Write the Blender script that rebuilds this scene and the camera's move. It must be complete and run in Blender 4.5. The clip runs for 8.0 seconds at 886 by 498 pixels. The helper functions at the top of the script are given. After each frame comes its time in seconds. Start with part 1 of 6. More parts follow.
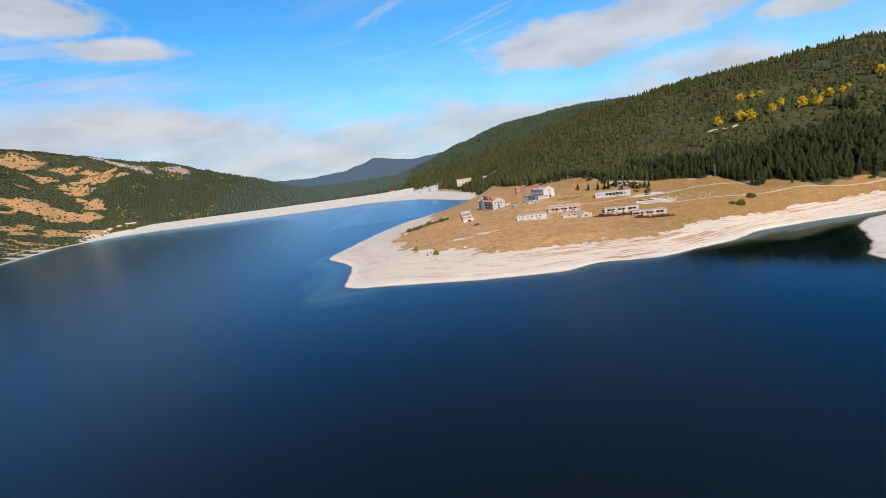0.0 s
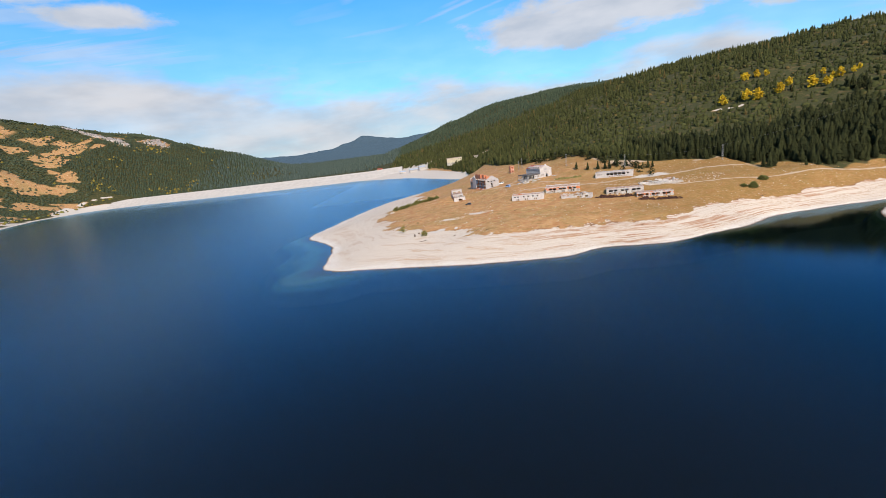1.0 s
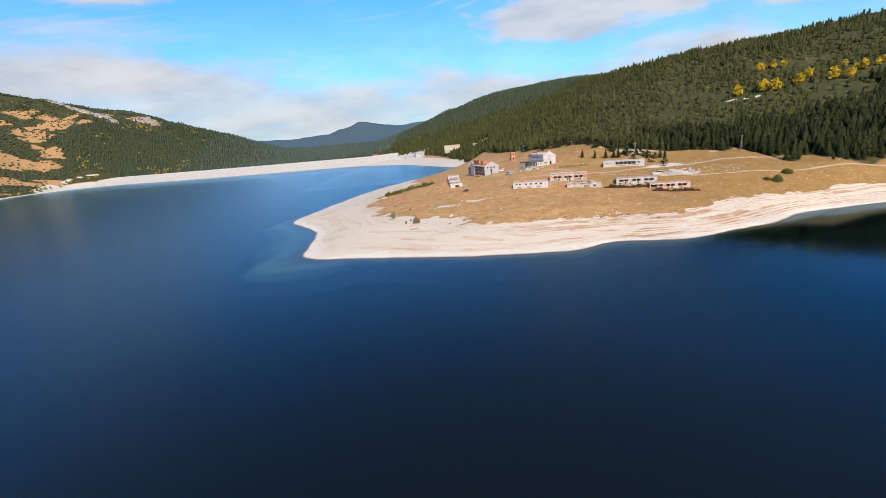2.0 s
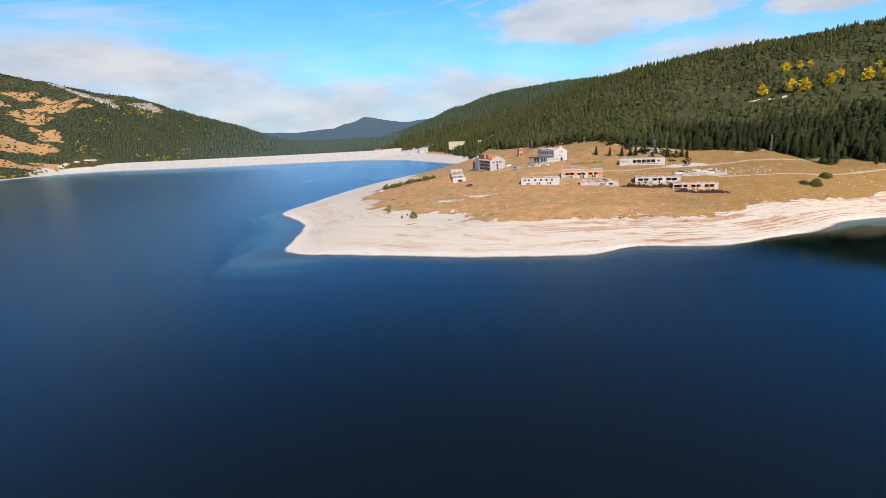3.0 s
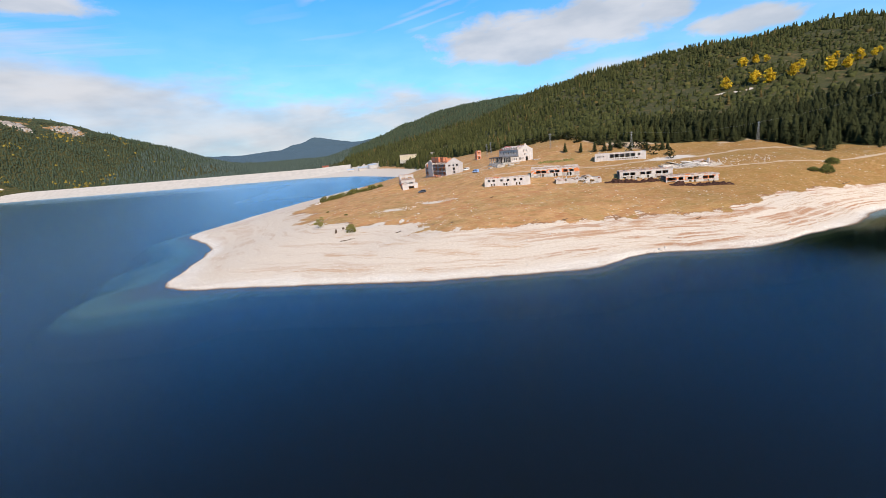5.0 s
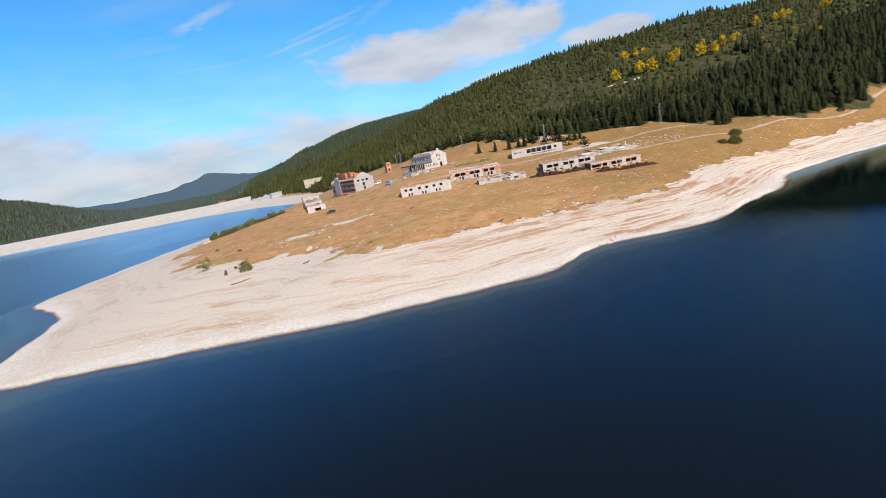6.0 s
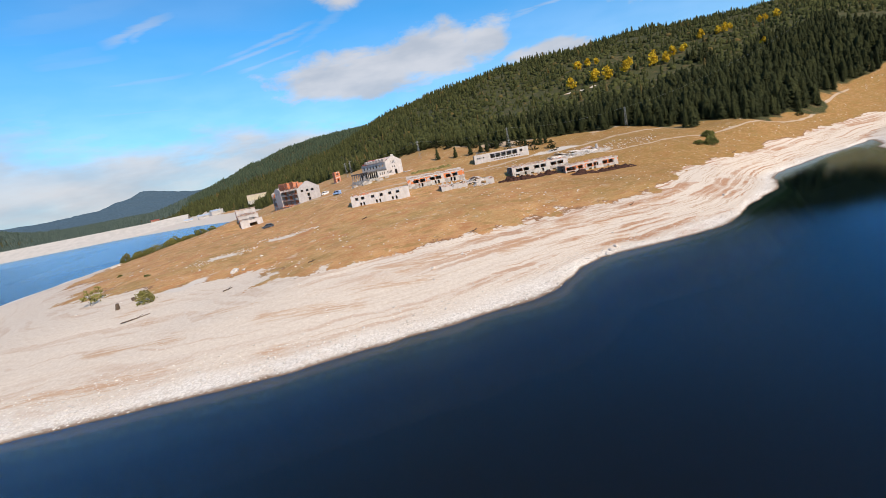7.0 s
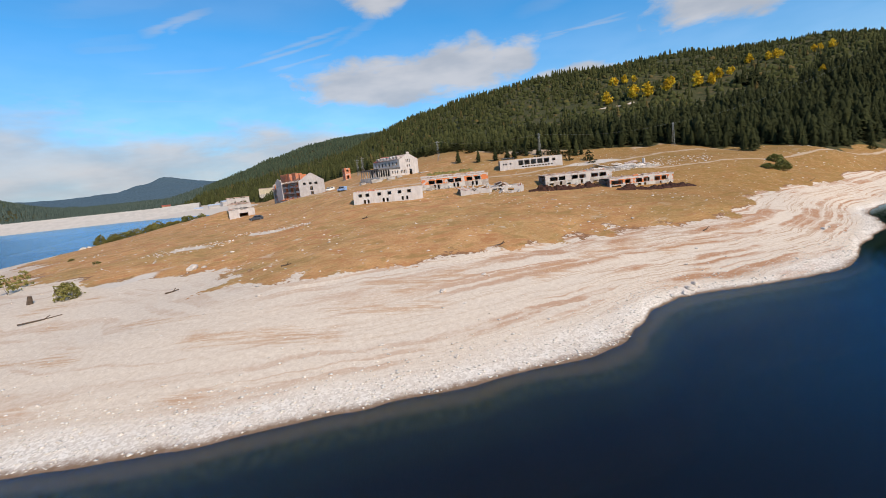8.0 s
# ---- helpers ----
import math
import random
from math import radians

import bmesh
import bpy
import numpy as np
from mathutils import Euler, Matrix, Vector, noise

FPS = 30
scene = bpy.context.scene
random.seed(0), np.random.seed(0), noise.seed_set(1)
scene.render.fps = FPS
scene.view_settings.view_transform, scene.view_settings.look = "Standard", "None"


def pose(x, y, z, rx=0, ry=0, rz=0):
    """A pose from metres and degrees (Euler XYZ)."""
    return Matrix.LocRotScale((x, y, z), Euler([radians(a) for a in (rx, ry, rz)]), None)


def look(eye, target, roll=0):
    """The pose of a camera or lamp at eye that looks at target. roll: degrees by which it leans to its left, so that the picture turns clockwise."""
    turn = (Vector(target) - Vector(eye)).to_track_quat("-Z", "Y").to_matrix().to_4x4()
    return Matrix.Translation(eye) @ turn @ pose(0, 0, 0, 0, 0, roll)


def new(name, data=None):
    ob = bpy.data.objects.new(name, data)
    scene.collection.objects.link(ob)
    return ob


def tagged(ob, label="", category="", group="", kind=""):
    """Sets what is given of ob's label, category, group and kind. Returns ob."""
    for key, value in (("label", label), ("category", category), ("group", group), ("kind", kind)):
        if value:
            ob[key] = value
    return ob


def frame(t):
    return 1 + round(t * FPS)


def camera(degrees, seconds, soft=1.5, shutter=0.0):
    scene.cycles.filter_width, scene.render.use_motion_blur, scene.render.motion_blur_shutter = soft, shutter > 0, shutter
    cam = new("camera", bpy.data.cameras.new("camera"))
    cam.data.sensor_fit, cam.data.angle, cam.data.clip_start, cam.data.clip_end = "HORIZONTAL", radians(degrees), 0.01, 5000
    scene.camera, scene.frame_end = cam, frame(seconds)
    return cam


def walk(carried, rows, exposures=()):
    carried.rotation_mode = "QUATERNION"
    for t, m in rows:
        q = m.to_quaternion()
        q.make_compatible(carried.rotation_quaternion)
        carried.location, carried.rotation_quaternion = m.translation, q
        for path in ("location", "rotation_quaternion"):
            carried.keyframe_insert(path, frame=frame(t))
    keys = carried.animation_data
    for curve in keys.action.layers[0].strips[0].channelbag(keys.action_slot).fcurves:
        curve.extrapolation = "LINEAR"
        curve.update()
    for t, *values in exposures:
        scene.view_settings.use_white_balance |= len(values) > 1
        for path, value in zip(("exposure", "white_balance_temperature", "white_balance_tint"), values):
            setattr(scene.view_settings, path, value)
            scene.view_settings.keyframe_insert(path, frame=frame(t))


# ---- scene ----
cam = camera(90.5, 8.0, soft=0.6)
PATH = [
    (0, (2.508, 7.025, 61.184), (2.450, 8.992, 60.825), -8.2),
    (0.5, (1.679, 17.664, 59.482), (1.632, 19.620, 59.068), -7.4),
    (1, (1.481, 29.415, 56.840), (1.465, 31.364, 56.391), -7.0),
    (2.5, (2.651, 62.802, 48.196), (2.651, 64.738, 47.694), -4.0),
    (3, (3.316, 74.106, 45.256), (3.313, 76.043, 44.757), -3.1),
    (3.5, (4.233, 85.837, 42.350), (4.240, 87.776, 41.859), -2.6),
    (4, (4.975, 97.498, 39.620), (5.017, 99.439, 39.139), -2.4),
    (4.2, (5.190, 102.064, 38.330), (5.244, 104.006, 37.854), -2.4),
    (5.3, (7.789, 128.205, 32.273), (8.076, 130.139, 31.852), -6.6),
    (5.5, (8.277, 132.865, 31.475), (8.638, 134.787, 31.057), -8.0),
    (6, (9.345, 145.275, 29.322), (9.902, 147.152, 28.915), -10.7),
    (6.5, (11.665, 157.194, 27.218), (12.344, 159.033, 26.823), -11.4),
    (7, (14.779, 168.893, 25.155), (15.542, 170.702, 24.776), -11.0),
    (7.5, (18.813, 180.325, 22.862), (19.591, 182.134, 22.512), -9.0),
    (8, (23.464, 191.595, 21.226), (24.195, 193.430, 20.906), -5.9),
]
walk(cam, [(t, look(eye, target, roll)) for t, eye, target, roll in PATH], [(0.0, 0.03), (1.0, 0.08), (2.5, 0.14), (4.2, 0.14), (5.5, 0.10), (6.5, 0.06), (7.5, -0.04), (8.0, -0.13)])

# ---- light ----
SUN_AZ, SUN_EL = radians(168.0), radians(39.0)   # clockwise from +y
world = bpy.data.worlds.new("sky")
scene.world = world
world.use_nodes = True


class Nodes:
    """Short-hand for building a node tree."""

    def __init__(self, tree):
        self.tree = tree
        tree.nodes.clear()

    def add(self, kind, props=None, **ins):
        n = self.tree.nodes.new(kind)
        for k, v in (props or {}).items():
            setattr(n, k, v)
        for k, v in ins.items():
            key = int(k[1:]) if k[0] == "i" and k[1:].isdigit() else k.replace("_", " ")
            self.put(n.inputs[key], v)
        return n

    def put(self, socket, v):
        if hasattr(v, "is_output"):
            self.tree.links.new(v, socket)
        elif hasattr(v, "outputs"):
            self.tree.links.new(v.outputs[0], socket)
        else:
            socket.default_value = v

    def math(self, op, a, b=0.0, c=0.0, clamp=False):
        return self.add("ShaderNodeMath", {"operation": op, "use_clamp": clamp}, i0=a, i1=b, i2=c).outputs[0]

    def step(self, v, a, b, lo=0.0, hi=1.0):
        return self.add("ShaderNodeMapRange", {"interpolation_type": "SMOOTHSTEP"}, i0=v, i1=a, i2=b, i3=lo, i4=hi).outputs[0]

    def noise(self, vec, scale, detail=4.0, rough=0.55, distortion=0.0):
        return self.add("ShaderNodeTexNoise", None, Vector=vec, Scale=scale, Detail=detail, Roughness=rough, Distortion=distortion).outputs[0]

    def mix(self, f, a, b, blend="MIX"):
        n = self.add("ShaderNodeMix", {"data_type": "RGBA", "blend_type": blend, "clamp_factor": True})
        self.put(n.inputs[0], f), self.put(n.inputs[6], a), self.put(n.inputs[7], b)
        return n.outputs[2]

    def scaled(self, vec, x, y, z, rz=0.0):
        return self.add("ShaderNodeMapping", None, Vector=vec, Scale=(x, y, z), Rotation=(0, 0, rz)).outputs[0]


def rgb(r, g, b):
    return (r, g, b, 1.0)


def build_sky():
    N = Nodes(world.node_tree)
    sky = N.add("ShaderNodeTexSky", {"sky_type": "NISHITA", "sun_disc": False, "sun_elevation": SUN_EL, "sun_rotation": SUN_AZ,
                                     "altitude": 1500.0, "air_density": 1.0, "dust_density": 0.3, "ozone_density": 3.0})
    blue = N.mix(1.0, sky.outputs[0], rgb(0.44, 1.53, 1.95), "MULTIPLY")
    way = N.add("ShaderNodeTexCoord").outputs["Generated"]
    xyz = N.add("ShaderNodeSeparateXYZ", None, Vector=way)
    x, y, z = xyz.outputs
    el = N.math("MULTIPLY", N.math("ARCSINE", z), 57.296)
    az = N.math("MULTIPLY", N.math("ARCTAN2", x, y), 57.296)
    flat = N.add("ShaderNodeCombineXYZ", None, X=az, Y=el).outputs[0]
    # low white veil with a lumpy top
    lump = N.noise(N.scaled(flat, 0.07, 0.2, 1), 1.0, 6, 0.55)
    top = N.math("ADD", el, N.math("ADD", N.math("MULTIPLY", N.math("SUBTRACT", lump, 0.5), -11.0), N.step(az, 0.0, -35.0, 0.0, -3.5)))
    veil = N.math("MULTIPLY", N.step(top, 11.0, 4.8), N.step(lump, 0.2, 0.7, 0.78, 0.98))
    # thin streaks high up, drawn out along one wind direction
    deep = N.math("MAXIMUM", N.math("ADD", z, 0.06), 0.04)
    plane = N.add("ShaderNodeCombineXYZ", None, X=N.math("DIVIDE", x, deep), Y=N.math("DIVIDE", y, deep)).outputs[0]
    wisp = N.noise(N.scaled(plane, 0.35, 2.0, 1, radians(38)), 1.0, 7, 0.62, 0.6)
    cirrus = N.math("MULTIPLY", N.step(wisp, 0.46, 0.8), 0.6)
    patch = N.noise(N.scaled(plane, 0.55, 0.8, 1), 1.0, 2, 0.5)
    cirrus = N.math("MULTIPLY", cirrus, N.step(patch, 0.35, 0.62))
    # heaped clouds: azimuth, elevation, half width, half height, slant
    rag = N.noise(N.scaled(flat, 0.2, 0.42, 1), 1.0, 8, 0.6, 0.3)
    heap = None
    for a, e, w, h in CLOUDS:
        da = N.math("DIVIDE", N.math("SUBTRACT", az, a), w)
        de = N.math("DIVIDE", N.math("SUBTRACT", el, e), h)
        r = N.math("SQRT", N.math("ADD", N.math("MULTIPLY", da, da), N.math("MULTIPLY", de, de)))
        m = N.math("SUBTRACT", 1.0, r)
        heap = m if heap is None else N.math("MAXIMUM", heap, m)
    body = N.step(N.math("ADD", heap, N.math("MULTIPLY", N.math("SUBTRACT", rag, 0.5), 1.5)), -0.2, 0.45)
    shade = N.noise(N.scaled(flat, 0.1, 0.3, 1), 1.3, 4, 0.5)
    # straight vapour trails and drawn-out streaks
    for a0, e0, a1, e1, w, much in STREAKS:
        la, le = a1 - a0, e1 - e0
        n2 = math.hypot(la, le)
        along = N.math("DIVIDE", N.math("ADD", N.math("MULTIPLY", N.math("SUBTRACT", az, a0), la / n2), N.math("MULTIPLY", N.math("SUBTRACT", el, e0), le / n2)), n2)
        off = N.math("ABSOLUTE", N.math("ADD", N.math("MULTIPLY", N.math("SUBTRACT", az, a0), -le / n2), N.math("MULTIPLY", N.math("SUBTRACT", el, e0), la / n2)))
        off = N.math("ADD", off, N.math("MULTIPLY", N.math("SUBTRACT", wisp, 0.5), w * 4.5))
        m = N.math("MULTIPLY", N.step(off, w, 0.0), N.math("MULTIPLY", N.step(along, 0.0, 0.3), N.step(along, 1.0, 0.6)))
        cirrus = N.math("MAXIMUM", cirrus, N.math("MULTIPLY", m, much))
    cloud = N.math("MAXIMUM", N.math("MAXIMUM", veil, cirrus), N.math("MULTIPLY", body, 0.92))
    cloud = N.math("MAXIMUM", cloud, N.math("MAXIMUM", N.step(patch, 0.3, 0.7, 0.02, 0.14), N.step(el, 21.0, 6.0, 0.0, 0.38)))
    white = N.mix(N.step(shade, 0.3, 0.7), rgb(4.7, 5.0, 5.6), rgb(6.4, 6.4, 6.7))
    out = N.mix(cloud, blue, white)
    N.add("ShaderNodeOutputWorld", None, Surface=N.add("ShaderNodeBackground", None, Color=out, Strength=0.105))


CLOUDS = [(17, 12.0, 12, 3.2), (26, 12.8, 8.5, 3.4), (32.5, 13.2, 4, 2.2), (40, 10.3, 6, 1.4), (17, 21, 4.5, 1.8), (56, 14.8, 9, 2.4),
          (-40, 18.5, 6.5, 2.2), (-33.5, 16, 6, 1.2), (-80, 22, 12, 5), (150, 30, 20, 7), (-130, 28, 18, 6)]
STREAKS = [(-7.0, 17.5, -1.6, 20.3, 0.5, 0.3), (0.7, 15.1, 15.1, 18.8, 0.45, 0.34), (-9.5, 13.3, 1.8, 14.9, 0.7, 0.24), (-7.4, 10.9, 6.8, 10.6, 0.18, 0.3), (34.9, 15.1, 47.9, 15.2, 0.35, 0.4), (6.1, 14.3, 15.6, 15.1, 0.8, 0.22), (-17.7, 14.7, -6.2, 17.5, 0.9, 0.14),
           (-75, 13.5, -12, 12.0, 2.4, 0.6), (-60, 17, -22, 14.5, 1.6, 0.45), (33, 14.3, 50, 16.2, 0.35, 0.32), (-17, 11.0, 8, 10.9, 0.16, 0.34), (-3, 13.6, 14, 17.9, 0.45, 0.42), (1, 13.5, 15, 16.6, 0.4, 0.36), (-12, 13.4, 2, 14.6, 0.45, 0.30), (-10, 17.0, 0, 20.6, 0.5, 0.40), (-17, 15.1, -5, 16.5, 0.5, 0.2),
           (38, 9.5, 60, 13.5, 0.6, 0.24), (5, 13.0, 22, 22.0, 0.9, 0.17), (-20, 17.0, 4, 24.0, 1.3, 0.15), (30, 17, 52, 21, 1.4, 0.15)]
build_sky()
sun = new("sun", bpy.data.lights.new("sun", "SUN"))
sun.data.energy, sun.data.angle, sun.data.color = 5.0, radians(0.55), (1.0, 0.84, 0.66)
sun_way = Vector((math.sin(SUN_AZ) * math.cos(SUN_EL), math.cos(SUN_AZ) * math.cos(SUN_EL), math.sin(SUN_EL)))
sun.matrix_world = look(sun_way * 300, (0, 0, 0))

# ---- the lie of the land ----
HIGH = 7.6    # the level that the full reservoir leaves bare
LAKE = [(262, 268), (237, 266), (210, 265), (180, 261), (156, 247), (134, 239), (112, 233), (96, 233), (82, 237), (74, 235), (63, 230.5), (50, 230), (28, 232.8),
        (7, 236.8), (-14, 241.7), (-36, 248), (-65, 258), (-70, 285), (-75, 319), (-105, 370), (-97, 412), (-88, 460), (-72, 525), (-48, 580), (-12, 615),
        (10, 660), (45, 720), (44, 778), (17, 828), (-58, 995), (-110, 1052), (-200, 1130), (-480, 1190), (-820, 1255), (-960, 1240), (-985, 1110),
        (-905, 930), (-847, 806), (-800, 500), (-700, 50), (-650, -700), (520, -700), (330, 0), (215, 110), (174, 180), (193, 208), (220, 244), (245, 258)]
EDGE = [(-52, 376, 6.6), (-44, 357, 7.2), (-26, 306, 7.2), (-12, 285, 6.0), (8, 284, 6.8), (21, 266, 6.6), (45, 261, 7.2), (72, 265, 8.0), (93, 263, 7.8), (122, 260, 7.8),
        (150, 269, 7.4), (184, 275, 7.7), (230, 283, 8.0), (300, 297, 9.0), (380, 300, 14), (-40, 395, 8)]
KNOLL = [(2, 326, 10), (27, 326, 12.3), (21, 350, 13.3), (14, 375, 13.4), (30, 402, 16.5), (44, 386, 18.8), (54, 380, 19.4), (49, 325, 15.6), (69, 319, 15.4),
         (80, 312, 15.0), (85, 328, 17.6), (100, 307, 14.4), (120, 295, 12.2), (142, 285, 11.4), (140, 318, 18.8), (115, 351, 21.4), (138, 340, 21.1),
         (76, 378, 23.4), (91, 385, 24.6), (72, 448, 26.0), (108, 398, 29.5), (139, 357, 25.5), (177, 350, 24.2), (202, 342, 24.8), (191, 290, 13.2), (229, 300, 17.6), (222, 315, 19.0), (213, 322, 20.4), (201, 327, 22.0), (245, 311, 18.6), (12, 391, 16.0),
         (-33, 405, 9.5), (-5, 412, 13), (0, 455, 10), (40, 480, 20)]
HILL = [(316, 418, 60), (272, 410, 50), (575, 427, 104), (571, 598, 137), (530, 665, 146), (485, 755, 149), (406, 856, 143), (310, 940, 129), (262, 965, 117), (298, 1160, 104),
        (360, 2020, 203), (275, 2690, 235), (45, 1850, 116), (310, 325, 28), (420, 335, 44), (130, 600, 44), (75, 720, 27), (110, 900, 45), (10, 1130, 24),
        (110, 1400, 62), (650, 250, 62), (900, 600, 136), (800, 1200, 150), (800, 2000, 220), (45, 945, 20), (20, 900, 9)]
WEST = [(-1320, 1370, 268), (-1120, 1540, 208), (-1040, 1750, 202), (-1105, 1720, 216), (-1240, 1600, 258), (-1430, 1480, 305), (-955, 1815, 182), (-920, 1890, 162), (-820, 1930, 120), (-700, 1980, 64), (-1120, 1150, 62), (-1020, 860, 45), (-1400, 800, 182),
        (-1400, 200, 172), (-1000, 300, 60), (-1000, 1400, 70), (-1800, 1500, 302), (-850, 1500, 30), (-950, -700, 60)]
FAR = [(-1300, 3300, 125), (-840, 3500, 105), (-1900, 3600, 180), (-640, 4270, 236), (-440, 4260, 194), (-820, 4240, 190), (-960, 4230, 156), (-280, 4280, 136), (-1200, 4650, 150), (-350, 2400, 15), (-450, 1500, -25), (-250, 3200, 60),
       (300, 4400, 250), (-60, 1500, 45), (2500, 4500, 300), (2500, 1000, 200), (2500, -1500, 200), (0, -1800, 120), (-2800, -1500, 250), (-3000, 3000, 330), (-2800, 4700, 250), (800, -300, 60)]


def lattice(ix, iy, seed):
    h = (ix.astype(np.int64) * 374761393 + iy.astype(np.int64) * 668265263 + seed * 1442695041) & 0x7FFFFFFF
    h = ((h ^ (h >> 13)) * 1274126177) & 0x7FFFFFFF
    return ((h ^ (h >> 16)) & 0xFFFF) / 65535.0


def value_noise(x, y, seed=0):
    ix, iy = np.floor(x), np.floor(y)
    fx, fy = x - ix, y - iy
    fx, fy = fx * fx * (3 - 2 * fx), fy * fy * (3 - 2 * fy)
    a, b = lattice(ix, iy, seed), lattice(ix + 1, iy, seed)
    c, d = lattice(ix, iy + 1, seed), lattice(ix + 1, iy + 1, seed)
    return (a * (1 - fx) + b * fx) * (1 - fy) + (c * (1 - fx) + d * fx) * fy - 0.5


def fbm(x, y, size, octaves=4, seed=0):
    out, amp = 0.0, 1.0
    for n in range(octaves):
        out = out + amp * value_noise(x / size * 2 ** n + 17.3 * n, y / size * 2 ** n - 9.1 * n, seed + n)
        amp *= 0.5
    return out


def ramp(v, a, b):
    u = np.clip((v - a) / (b - a), 0, 1)
    return u * u * (3 - 2 * u)


def rounded(pts):
    """The waterline with its near bends drawn as smooth curves through the same points."""
    out, n = [], len(pts)
    for k in range(n):
        a, b, c, d = (np.array(pts[(k + j) % n], float) for j in (-1, 0, 1, 2))
        near = 170 < b[1] < 700 and -120 < b[0] < 270
        for u in ((0.0, 0.33, 0.67) if near else (0.0,)):
            out.append(0.5 * (2 * b + (c - a) * u + (2 * a - 5 * b + 4 * c - d) * u * u + (3 * b - a - 3 * c + d) * u ** 3))
    return np.array(out)


WATERLINE = rounded(LAKE)


def shore_distance(x, y):
    """Metres from the waterline: plus on land, minus on the lake."""
    pts = WATERLINE
    if x.size < 500:
        a, b = pts, np.roll(pts, -1, 0)
        d, px, py = b - a, x.reshape(-1, 1), y.reshape(-1, 1)
        u = np.clip(((px - a[:, 0]) * d[:, 0] + (py - a[:, 1]) * d[:, 1]) / (d ** 2).sum(1), 0, 1)
        gap = np.sqrt(((px - a[:, 0] - u * d[:, 0]) ** 2 + (py - a[:, 1] - u * d[:, 1]) ** 2).min(1))
        odd = (((a[:, 1] > py) != (b[:, 1] > py)) & (px < d[:, 0] * (py - a[:, 1]) / (d[:, 1] + 1e-12) + a[:, 0])).sum(1) % 2
        return np.where(odd == 1, -gap, gap).reshape(x.shape)
    best, inside = np.full(x.shape, 1e9), np.zeros(x.shape, bool)
    for (ax, ay), (bx, by) in zip(pts, np.roll(pts, -1, 0)):
        dx, dy = bx - ax, by - ay
        u = np.clip(((x - ax) * dx + (y - ay) * dy) / (dx * dx + dy * dy), 0, 1)
        best = np.minimum(best, (x - ax - u * dx) ** 2 + (y - ay - u * dy) ** 2)
        cross = (ay > y) != (by > y)
        inside ^= cross & (x < (bx - ax) * (y - ay) / (by - ay + 1e-12) + ax)
    best = np.sqrt(best)
    return np.where(inside, -best, best)


def spline_weights():
    spots = EDGE + KNOLL + HILL + WEST + FAR
    pts = np.array(LAKE, float)
    for (ax, ay), (bx, by) in zip(pts, np.roll(pts, -1, 0)):
        n = max(1, int(math.hypot(bx - ax, by - ay) / (25 if ay < 420 and by > 200 and ax > -150 else 120)))
        spots = spots + [(ax + (bx - ax) * k / n, ay + (by - ay) * k / n, 0.0) for k in range(n)]
    p = np.array(spots, float)
    q = p[:, :2] / 100
    d2 = ((q[:, None] - q[None]) ** 2).sum(-1)
    k = d2 * np.log(d2 + 1e-9) * 0.5
    ones = np.c_[np.ones(len(q)), q]
    top = np.c_[k + 1e-4 * np.eye(len(q)), ones]
    full = np.r_[top, np.c_[ones.T, np.zeros((3, 3))]]
    return q, np.linalg.solve(full, np.r_[p[:, 2], 0, 0, 0])


SPOTS, WEIGHTS = spline_weights()


def lie(x, y):
    """Smooth height of the land, before its small relief."""
    out = WEIGHTS[-3] + WEIGHTS[-2] * x / 100 + WEIGHTS[-1] * y / 100
    if np.size(x) < 500:
        d2 = (np.asarray(x)[..., None] / 100 - SPOTS[:, 0]) ** 2 + (np.asarray(y)[..., None] / 100 - SPOTS[:, 1]) ** 2
        return out + (0.5 * d2 * np.log(d2 + 1e-9)) @ WEIGHTS[:-3]
    for (a, b), w in zip(SPOTS, WEIGHTS[:-3]):
        d2 = (x / 100 - a) ** 2 + (y / 100 - b) ** 2
        out = out + w * 0.5 * d2 * np.log(d2 + 1e-9)
    return out


